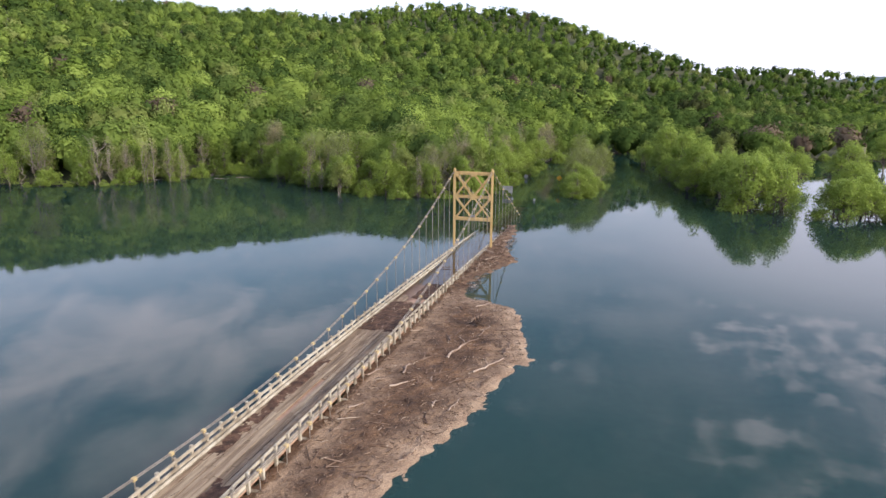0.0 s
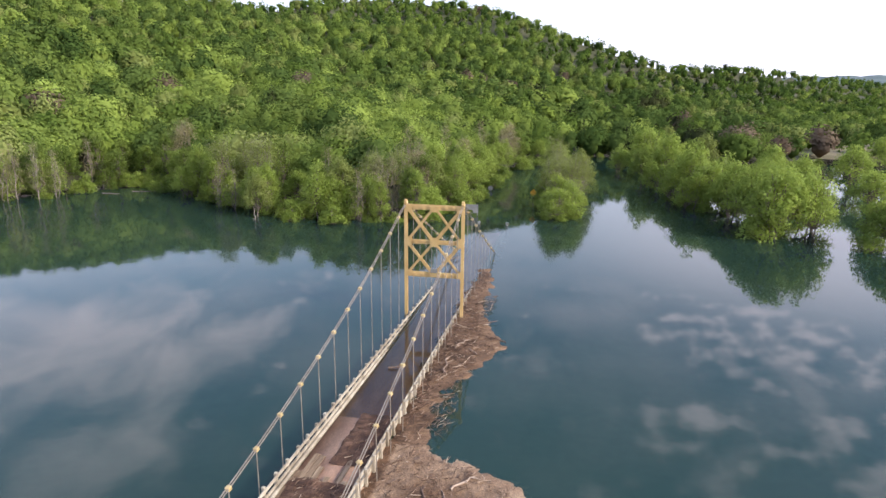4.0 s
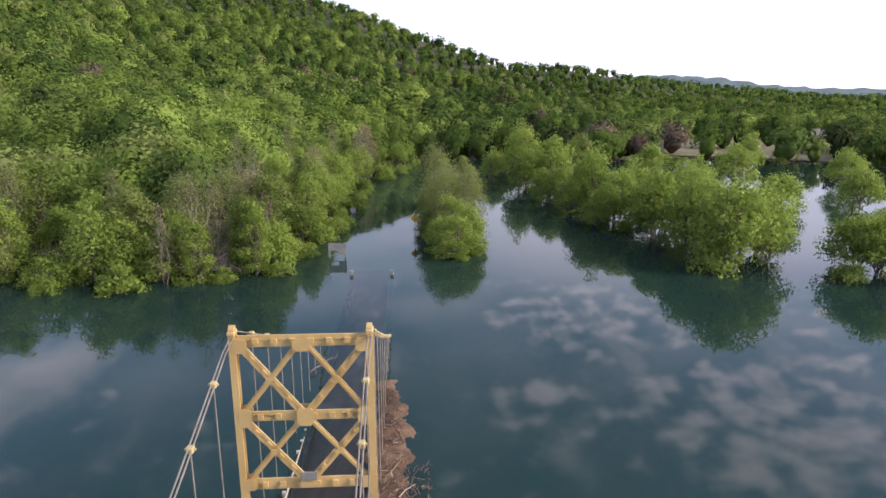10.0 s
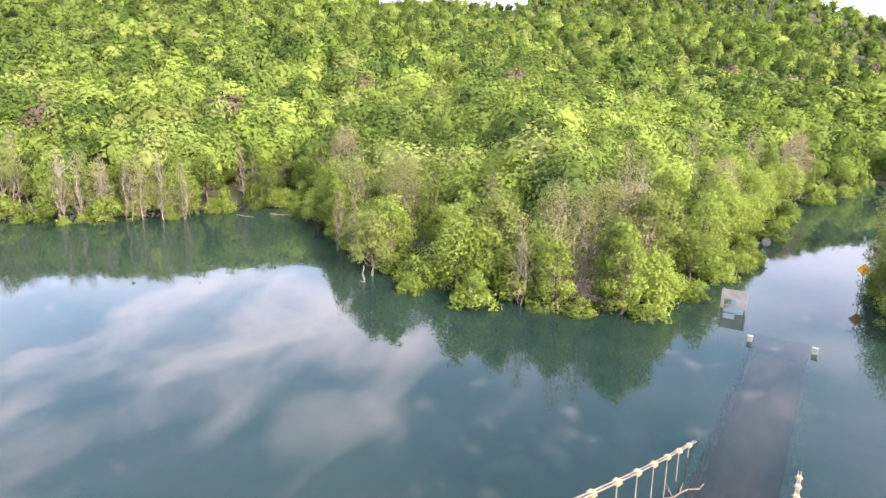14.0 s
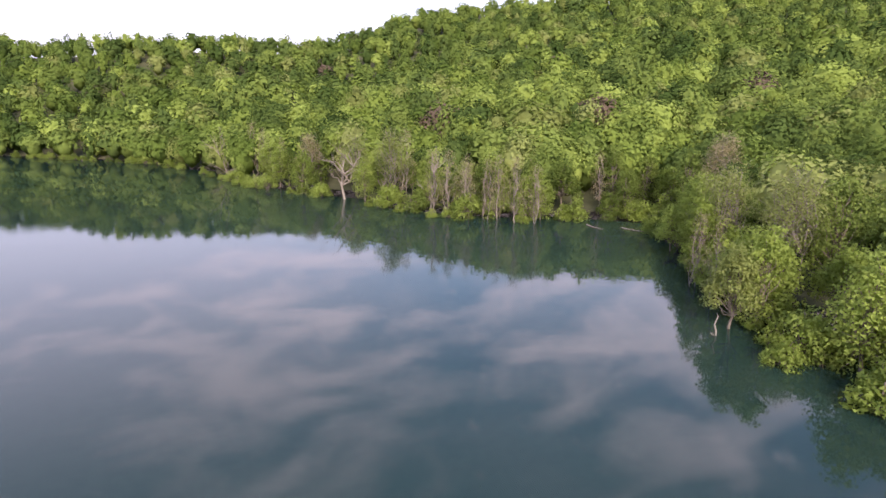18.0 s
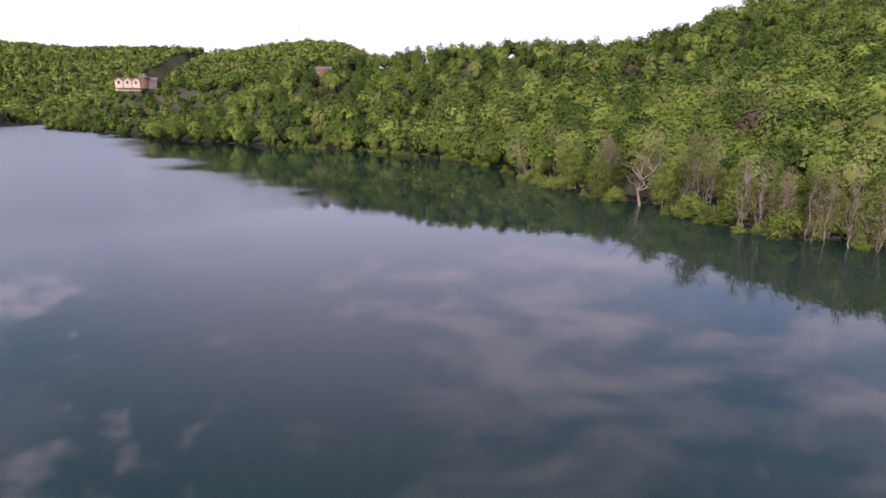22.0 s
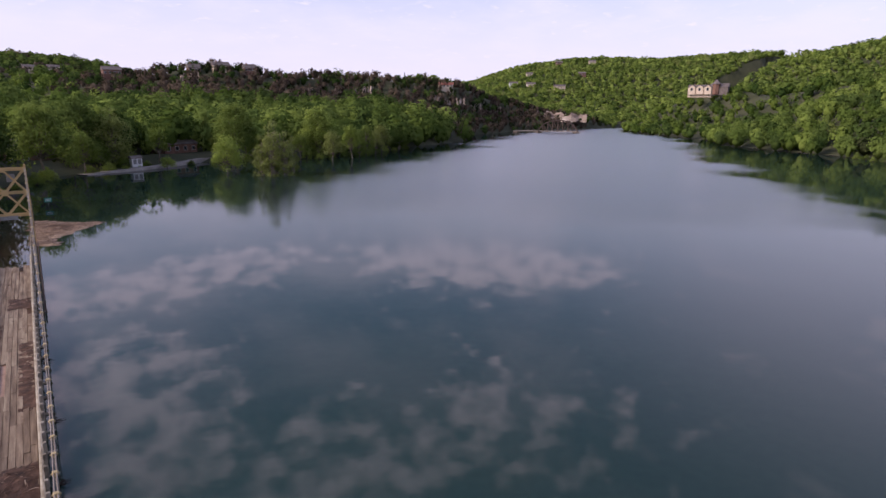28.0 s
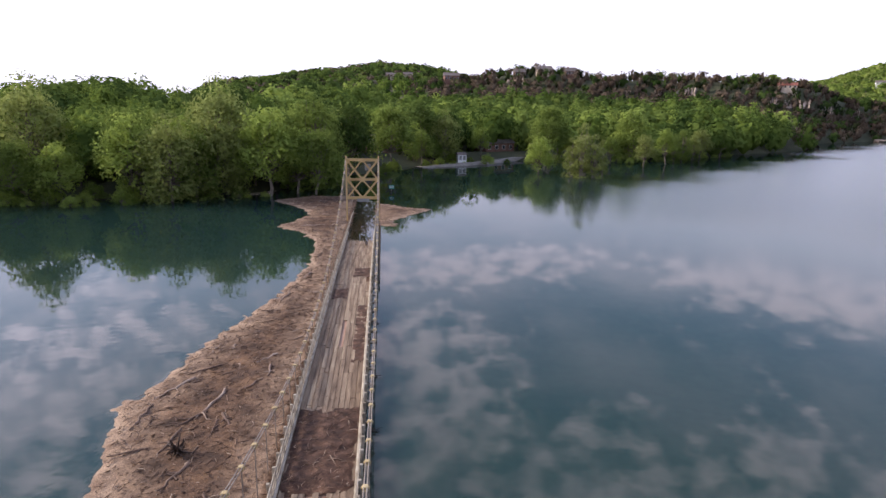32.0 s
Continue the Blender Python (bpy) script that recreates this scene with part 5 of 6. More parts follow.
def sticks():
    rng = np.random.RandomState(8)
    ch = []
    spots = inside_points(RAFT_EAST, 2600, rng) + inside_points(RAFT_WEST, 160, rng)
    # thicker tangle between tower and the water north of the open raft
    spots += [(rng.uniform(1.9, 4.6), rng.uniform(-18, 6)) for _ in range(800)]
    raft_count = len(spots)
    spots += [(rng.uniform(-1.45, 1.45), rng.uniform(-30, -23)) for _ in range(260)] + [(rng.uniform(-0.3, 1.5), rng.uniform(-21, -17)) for _ in range(60)] + [(rng.uniform(-1.5, 1.5), rng.uniform(-60, -31)) for _ in range(70)]
    for k, (x, y) in enumerate(spots):
        L = rng.uniform(0.2, 0.75) * (2.0 if rng.rand() < 0.1 else 1)
        a = rng.normal(1.35, 0.75)
        t = rng.normal(0, 0.07)
        dx, dy, dz = np.cos(a) * L / 2, np.sin(a) * L / 2, t * L
        r = rng.uniform(0.010, 0.026) * (1.4 if L > 1 else 1)
        z = 0.17 + rng.uniform(0, 0.05)
        if k >= raft_count:
            L, r = L * 0.6, r * 0.7
            z = deck_z(y) + (0.19 if -30 < y < -23 else 0.1)
            dx, dy, dz = dx * 0.6, dy * 0.6, 0
        pts = [(x - dx, y - dy, z - dz), (x + rng.normal() * 0.05, y + rng.normal() * 0.05, z + 0.02), (x + dx, y + dy, z + dz)]
        ch.append(tube(pts, [r, r * 0.9, r * 0.4], 4))
    # chips and bark flakes, thickest along the outer rim
    chips = inside_points(RAFT_EAST, 7000, rng, 0.3) + inside_points(RAFT_WEST, 500, rng, 0.3)
    for x, y in chips:
        L, a, r = rng.uniform(0.06, 0.28), rng.normal(1.35, 0.9), rng.uniform(0.012, 0.03)
        dx, dy, z = np.cos(a) * L / 2, np.sin(a) * L / 2, 0.15 + rng.uniform(-0.02, 0.06)
        ch.append(tube([(x - dx, y - dy, z), (x + dx, y + dy, z + rng.uniform(-0.02, 0.03))], [r, r * 0.7], 3))
    v, f = joined(ch)
    ob = new("driftwood_sticks", mesh_np("driftwood_sticks", v, [f], [M_STICK]))
    tagged(ob, "countless broken sticks and twigs strewn over the mat", "driftwood", kind="stuff")


def stick_material():
    m, nt, N, L = nodes_of("broken_sticks")
    out, b, geo = N("ShaderNodeOutputMaterial"), N("ShaderNodeBsdfPrincipled"), N("ShaderNodeNewGeometry")
    r = ramp_of(nt, [(0.0, (0.06, 0.032, 0.02)), (0.6, (0.16, 0.092, 0.06)), (0.9, (0.30, 0.20, 0.14)), (1.0, (0.48, 0.37, 0.28))])
    L(geo.outputs["Random Per Island"], r.inputs["Fac"])
    L(r.outputs["Color"], b.inputs["Base Color"])
    b.inputs["Roughness"].default_value = 0.9
    L(b.outputs[0], out.inputs[0])
    return m


M_ROOT = surface("wet_root_bark", [(0.3, (0.025, 0.014, 0.01)), (0.7, (0.075, 0.042, 0.028))], 2, 20, 0.9, 0.4)
M_STICK = stick_material()
sticks()


def log(x, y, length, ang, r=0.09, forks=2, seed=0, z=0.2, label="bleached driftwood log lying on the floating mat"):
    rng = np.random.RandomState(seed)
    k = np.linspace(-0.5, 0.5, 7)
    p = np.stack([k * length, rng.normal(size=7) * 0.05 * length * 0.5, rng.normal(size=7) * 0.02 + np.abs(k) * 0.0], -1)
    ch = [tube(p, np.linspace(r, r * 0.45, 7), 7)]
    for _ in range(forks):
        j = rng.randint(2, 6)
        a = rng.uniform(0.5, 1.1) * rng.choice([-1, 1])
        L = length * rng.uniform(0.18, 0.4)
        e = p[j] + np.array([np.cos(a) * L, np.sin(a) * L, rng.uniform(0.0, 0.3) * L])
        ch.append(tube(limb_path(rng, p[j], e, n=4), np.linspace(r * 0.5, r * 0.2, 4), 5))
    v, f = joined(ch)
    ob = new("driftwood_log", mesh_np("driftwood_log", v, [f], [M_DRIFT], smooth=True))
    ob.matrix_basis = pose(x, y, z, 0, 0, ang)
    return tagged(ob, label, "driftwood", "driftwood logs on the mat")


def logs():
    # the pale logs that stand out, then a scatter of lesser ones
    for i, (x, y, L, a, r, k) in enumerate(((6.6, -31.5, 3.4, 75, .10, 1), (7.2, -29.8, 1.9, 60, .09, 3), (5.4, -29.6, 1.5, 120, .10, 3), (6.4, -24.6, 2.2, 70, .09, 4), (7.6, -27.5, 2.6, 80, .07, 1),
                                            (4.2, -35.6, 1.6, 95, .09, 2), (5.0, -33.5, 2.0, 60, .05, 2), (9.2, -33.5, 3.0, 62, .08, 1), (8.2, -36.0, 2.2, 40, .06, 1), (3.2, -41.0, 1.0, 50, .06, 0),
                                            (9.9, -30.2, 2.6, 85, .07, 2), (5.6, -51.0, 2.8, 80, .07, 1), (4.6, -57.5, 2.4, 75, .06, 1), (4.2, -66, 2.0, 80, .07, 1), (6.9, -83.5, 3.4, 10, .10, 1),
                                            (4.8, -83.0, 3.0, -12, .12, 2), (3.6, -86.0, 2.6, 8, .08, 1), (9.0, -84.2, 2.4, 20, .06, 1), (5.2, -92, 2.6, 160, .07, 1), (7.6, -101, 3.0, 30, .08, 1),
                                            (3.6, -5.2, 2.4, 60, .07, 2), (5.4, -4.2, 2.2, 150, .05, 2), (4.6, -1.0, 1.8, 40, .05, 2), (2.9, -9.5, 2.4, 95, .07, 2))):
        log(x, y, L, a, r, k, 100 + i)
    rng = np.random.RandomState(21)
    for i, (x, y) in enumerate(inside_points(RAFT_EAST, 48, rng, 0.7)):
        log(x, y, rng.uniform(0.8, 2.0), math.degrees(rng.normal(1.35, 0.6)), rng.uniform(0.035, 0.07), rng.randint(0, 3), 300 + i, 0.19)
    # root ball
    rng = np.random.RandomState(4)
    ch = []
    for _ in range(26):
        d = sphere_dirs(1, rng)[0]
        d[2] = abs(d[2])
        ch.append(tube(limb_path(rng, (0, 0, 0.1), d * rng.uniform(0.35, 0.75), n=4), [0.06, 0.045, 0.03, 0.012], 4))
    v, f = joined(ch)
    ob = new("root_ball", mesh_np("root_ball", v, [f], [M_ROOT]))
    ob.matrix_basis = pose(6.9, -26.6, 0.15) @ Matrix.Scale(1.25, 4)
    tagged(ob, "dark upturned root ball stranded on the mat", "root ball")
    # a branch caught on the drowned railing north of the tower
    log(-1.85, 17.6, 3.0, 62, 0.05, 3, 77, 0.25, "brown branch caught on the drowned railing")
    log(-0.3, -10.4, 0.9, 20, 0.07, 3, 78, deck_z(-10.4) + 0.22, "short pale branch lying on the wet deck")


logs()


def mulch_heap(x0, x1, y0, y1, h, seed, label):
    rng = np.random.RandomState(seed)
    gx, gy = np.arange(x0, x1 + 0.01, 0.16), np.arange(y0, y1 + 0.01, 0.16)
    X, Y = np.meshgrid(gx, gy)
    e = np.minimum(np.minimum(X - x0, x1 - X) * 1.6 + 0.1, np.minimum(Y - y0, y1 - Y)) + 0.35 * lumpy(X, Y)
    dz = np.vectorize(deck_z)(Y)
    Z = dz + np.where(e > 0, 0.06 + h * np.clip(e / 0.9, 0, 1) + 0.05 * lumpy(X * 2.5, Y * 2.5) + rng.normal(size=X.shape) * 0.015, -0.03)
    n = X.shape[1]
    i = (np.arange(X.shape[0] - 1)[:, None] * n + np.arange(n - 1)[None, :]).ravel()
    f = np.stack([i, i + 1, i + n + 1, i + n], -1)
    f = f[e.ravel()[f].max(1) > 0]
    v = np.stack([X.ravel(), Y.ravel(), Z.ravel()], -1)
    ob = new("mulch_heap", mesh_np("mulch_heap", v, [f], [M_DEBRIS]))
    tagged(ob, label, "flood debris", kind="stuff")


mulch_heap(-1.6, 1.6, -30.2, -22.8, 0.10, 1, "heap of wet brown bark mulch lying across the deck")
mulch_heap(-0.4, 1.55, -21.5, -16.5, 0.03, 2, "thin smear of brown silt on the deck boards")
mulch_heap(0.2, 1.6, -52.5, -49.2, 0.05, 3, "strip of brown bark left along the kerb")
mulch_heap(-1.6, 0.1, -60, -56.2, 0.05, 4, "patch of brown bark left on the deck")
mulch_heap(-1.6, -0.8, -48, -36, 0.03, 5, "strip of brown bark left along the kerb")


def broken_rail():
    """A length of dark steel handrail torn loose outside the west railing, and twigs caught on that side."""
    r = base("broken_rail", -2.55, -68, 0, "dark rusty length of handrail hanging outside the railing", "rail")
    part("bar", rod(bmesh.new(), (0, -15, 0.75), (0.02, 14, 0.45), 0.055, seg=6), M_ROOT, r)
    part("bar", rod(bmesh.new(), (-0.03, -14, 0.35), (0.0, 8, 0.12), 0.045, seg=6), M_ROOT, r)
    for y in (-13, -8, -3, 2, 7, 12):
        part("post", rod(bmesh.new(), (0, y, -0.4), (0, y, 0.72 - 0.01 * (y + 13)), 0.04, seg=6), M_ROOT, r)
    rng = np.random.RandomState(15)
    for x, y in ((-2.7, -34.7), (-2.7, -28.1), (-2.5, -44.0)):
        ch = [tube(limb_path(rng, (0, 0, 0), (rng.uniform(-1.2, -0.3), rng.uniform(-0.7, 0.7), rng.uniform(0.0, 0.25)), n=4), [0.03, 0.024, 0.016, 0.008], 4) for _ in range(9)]
        v, f = joined(ch)
        ob = new("twig_bundle", mesh_np("twig_bundle", v, [f], [M_ROOT]))
        ob.matrix_basis = pose(x + 0.5, y, 0.05) @ Matrix.Scale(0.6, 4)
        tagged(ob, "dark twigs caught on the edge of the bridge", "driftwood", "twigs caught on the bridge")


broken_rail()

# ---- signs, houses, cliffs ----
M_WHITE = surface("white_paint", [(0.3, (0.66, 0.65, 0.62)), (0.7, (0.80, 0.79, 0.76))], 1, 9, 0.6, 0.05)
M_CREAM = surface("cream_render", [(0.3, (0.62, 0.48, 0.36)), (0.7, (0.76, 0.62, 0.48))], 0.6, 6, 0.8, 0.05)
M_ROOF = surface("grey_brown_shingles", [(0.3, (0.13, 0.10, 0.09)), (0.7, (0.23, 0.19, 0.17))], 0.8, 9, 0.9, 0.2)
M_TANROOF = surface("tan_barn_roof", [(0.3, (0.25, 0.2, 0.16)), (0.7, (0.36, 0.3, 0.25))], 0.8, 9, 0.8, 0.1)
M_REDROOF = surface("brick_red_roof", [(0.3, (0.22, 0.07, 0.05)), (0.7, (0.34, 0.13, 0.09))], 0.8, 9, 0.9, 0.1)
M_REDWALL = surface("brown_red_siding", [(0.3, (0.17, 0.085, 0.06)), (0.7, (0.28, 0.15, 0.11))], 0.8, 9, 0.9, 0.1)
M_GLASS = surface("dark_window_glass", [(0.3, (0.02, 0.022, 0.025)), (0.7, (0.05, 0.05, 0.055))], 1, 5, 0.15, 0.0)
M_ROCK = surface("limestone_face", [(0.3, (0.16, 0.105, 0.08)), (0.5, (0.36, 0.27, 0.21)), (0.75, (0.6, 0.49, 0.40))], 0.09, 0.7, 0.95, 0.8, stretch=(1, 1, 2))
M_RUST = surface("rusty_truss_steel", [(0.3, (0.06, 0.04, 0.035)), (0.7, (0.13, 0.085, 0.07))], 0.6, 5, 0.8, 0.1)
M_ASPHALT = surface("pale_dusty_road", [(0.3, (0.22, 0.19, 0.16)), (0.7, (0.36, 0.32, 0.28))], 0.4, 6, 0.9, 0.2)
M_SIGNYEL = surface("warning_sign_yellow", [(0.3, (0.78, 0.38, 0.02)), (0.7, (0.86, 0.46, 0.04))], 1, 9, 0.5, 0.0)
M_BLACK = surface("black_paint", [(0.3, (0.012, 0.012, 0.012)), (0.7, (0.025, 0.025, 0.025))], 1, 9, 0.6, 0.0)
M_SIGNGRN = surface("green_road_sign", [(0.3, (0.02, 0.17, 0.11)), (0.7, (0.03, 0.24, 0.16))], 1, 9, 0.5, 0.0)
M_GRASS = surface("meadow_grass", [(0.3, (0.13, 0.115, 0.055)), (0.7, (0.25, 0.2, 0.11))], 0.05, 2.0, 0.95, 0.3)


def polar(az, dist):
    a = radians(az)
    return EYE[0] - math.sin(a) * dist, EYE[1] + math.cos(a) * dist


def ground_z(x, y):
    return float(height(np.array([x]), np.array([y]))[0][0])


def perch(az, el, lift):
    """The first spot on that bearing where the ground, plus lift, reaches that height of sight."""
    dist = np.arange(200.0, 1180.0, 3.0)
    x, y = EYE[0] - math.sin(radians(az)) * dist, EYE[1] + math.cos(radians(az)) * dist
    g = height(x, y)[0] + lift
    gap = g - (16.3 + dist * math.tan(radians(el)))
    k = int(np.argmax(gap >= 0)) if gap.max() >= 0 else int(np.argmax(gap / dist))
    return float(x[k]), float(y[k]), float(g[k])


def gauge_board():
    g = base("notice_board", -4.1, 46.2, 0, "pale grey notice board on posts, half drowned", "sign board")
    for x in (-0.85, 0.85):
        part("post", box(bmesh.new(), (x - 0.06, -0.06, -3), (x + 0.06, 0.06, 1.75), bevel=0.01), M_STEEL, g)
    part("panel", box(bmesh.new(), (-1.0, -0.10, 0.85), (1.0, -0.06, 1.7), bevel=0.01), M_SIGN, g)
    part("panel", box(bmesh.new(), (0.15, -0.10, 0.35), (1.0, -0.06, 0.84), bevel=0.01), M_SIGN, g)
    part("panel", box(bmesh.new(), (-1.0, -0.10, 0.05), (-0.75, -0.06, 0.84), bevel=0.01), M_SIGN, g)
    part("crossbar", box(bmesh.new(), (-1.0, -0.1, 0.30), (0.14, -0.06, 0.38)), M_STEEL, g)


def end_posts():
    for x in (-1.95, 2.1):
        p = base("end_post", x, 39.2, 0, "squat pale post at the drowned end of the bridge", "post", "end posts of the bridge")
        part("shaft", box(bmesh.new(), (-0.16, -0.16, -2.5), (0.16, 0.16, 0.36), bevel=0.03), M_SIGN, p)
        part("cap", box(bmesh.new(), (-0.2, -0.2, 0.36), (0.2, 0.2, 0.44), bevel=0.02), M_SIGN, p)


def warning_sign():
    s = base("warning_sign", 4.75, 57.2, 0, "yellow diamond road warning sign above the flood water", "road sign")
    part("post", box(bmesh.new(), (-0.03, 0.01, -3), (0.03, 0.07, 2.9)), M_STEEL, s)
    bm = bmesh.new()
    box(bm, (-0.42, -0.012, -0.42), (0.42, 0.012, 0.42), pose(0, -0.02, 2.35, 0, 45, 0), bevel=0.01)
    part("plate", bm, M_SIGNYEL, s)
    bm = bmesh.new()
    for a, b in (((-0.05, 2.05), (-0.05, 2.25)), ((-0.05, 2.25), (0.10, 2.4)), ((0.10, 2.4), (0.0, 2.6))):
        beam(bm, (a[0], -0.045, a[1]), (b[0], -0.045, b[1]), 0.075, 0.02)
    part("arrow", bm, M_BLACK, s, "black winding arrow")


def round_sign():
    s = base("round_sign", -4.7, 74, 0, "round pale road sign seen from behind, half drowned", "road sign")
    bm = bmesh.new()
    rod(bm, (0, -0.02, 0.55), (0, 0.02, 0.55), 0.5, seg=20)
    part("plate", bm, M_SIGN, s)
    part("post", box(bmesh.new(), (-0.03, 0.03, -3), (0.03, 0.09, 0.9)), M_STEEL, s)


def green_sign():
    s = base("road_sign", -4.6, -118, 0, "small green road sign on a post in the flood", "road sign")
    part("post", box(bmesh.new(), (-0.03, -0.09, -3), (0.03, -0.03, 1.5)), M_STEEL, s)
    part("plate", box(bmesh.new(), (-0.55, -0.02, 0.75), (0.55, 0.02, 1.5), bevel=0.01), M_SIGNGRN, s)
    bm = bmesh.new()
    for z in (1.25, 1.0):
        box(bm, (-0.4, 0.025, z - 0.05), (0.4, 0.035, z + 0.05))
    part("lettering_bars", bm, M_WHITE, s)


gauge_board(), end_posts(), warning_sign(), round_sign(), green_sign()


def gable_roof(bm, w, d, z, rise, over=0.4):
    x, y = w / 2 + over, d / 2 + over
    v = [bm.verts.new(p) for p in ((-x, -y, z), (x, -y, z), (x, y, z), (-x, y, z), (-x, 0, z + rise), (x, 0, z + rise),
                                   (-x, -y, z - 0.2), (x, -y, z - 0.2), (x, y, z - 0.2), (-x, y, z - 0.2))]
    for f in ((0, 1, 5, 4), (2, 3, 4, 5), (0, 4, 3), (1, 2, 5), (6, 9, 8, 7), (0, 6, 7, 1), (1, 7, 8, 2), (2, 8, 9, 3), (3, 9, 6, 0)):
        bm.faces.new([v[i] for i in f])
    bmesh.ops.recalc_face_normals(bm, faces=bm.faces)
    return bm


def house(x, y, z, w, d, h, rise, rz, wall, roof, label, name="house", category="house", cols=3, rows=1, chimney=True, gables=0):
    ho = base(name, x, y, z, label, category, rz=rz)
    part("wall", box(bmesh.new(), (-w / 2, -d / 2, -6), (w / 2, d / 2, h)), wall, ho)
    rf = part("roof", gable_roof(bmesh.new(), w, d, h, rise), roof, ho)
    if chimney:
        part("chimney", box(bmesh.new(), (w * 0.22, 0.2, h + rise * 0.3), (w * 0.22 + 0.7, 0.9, h + rise + 0.7)), M_REDWALL, rf)
    for s in (-1, 1):
        for r in range(rows):
            for c in range(cols):
                cx = -w / 2 + w * (c + 0.5) / cols
                cz = h * (r + 0.5) / rows
                wn = part("window", box(bmesh.new(), (cx - 0.6, s * d / 2 - 0.04, cz - 0.7), (cx + 0.6, s * d / 2 + 0.04, cz + 0.7)), M_WHITE, ho)
                part("pane", box(bmesh.new(), (cx - 0.5, s * d / 2 - 0.06, cz - 0.6), (cx + 0.5, s * d / 2 + 0.06, cz + 0.6)), M_GLASS, wn)
    for g in range(gables):
        gx = -w / 2 + w * (g + 0.5) / gables
        bm = bmesh.new()
        v = [bm.verts.new(p) for p in ((gx - 2.5, d / 2 + 2, -3), (gx + 2.5, d / 2 + 2, -3), (gx + 2.5, d / 2 + 2, h), (gx, d / 2 + 2, h + 2.8), (gx - 2.5, d / 2 + 2, h))]
        f = bm.faces.new(v)
        e = bmesh.ops.extrude_face_region(bm, geom=[f])
        bmesh.ops.translate(bm, vec=(0, -3.0, 0), verts=[q for q in e["geom"] if isinstance(q, bmesh.types.BMVert)])
        bmesh.ops.recalc_face_normals(bm, faces=bm.faces)
        gb = part("gable", bm, wall, ho)
        bm = bmesh.new()
        for s in (-1, 1):
            q = Matrix.LocRotScale((gx + s * 1.35, d / 2 + 0.7, h + 1.5), Euler((0, s * math.atan2(2.8, 2.5), 0)), (4.2, 3.4, 0.3))
            bmesh.ops.create_cube(bm, size=1, matrix=q)
        part("gable_roof", bm, roof, gb)
        wn = part("window", box(bmesh.new(), (gx - 0.8, d / 2 + 1.98, 1.0), (gx + 0.8, d / 2 + 2.06, h - 0.4)), M_WHITE, ho)
        part("pane", box(bmesh.new(), (gx - 0.7, d / 2 + 1.99, 1.1), (gx + 0.7, d / 2 + 2.09, h - 0.5)), M_GLASS, wn)
    return ho


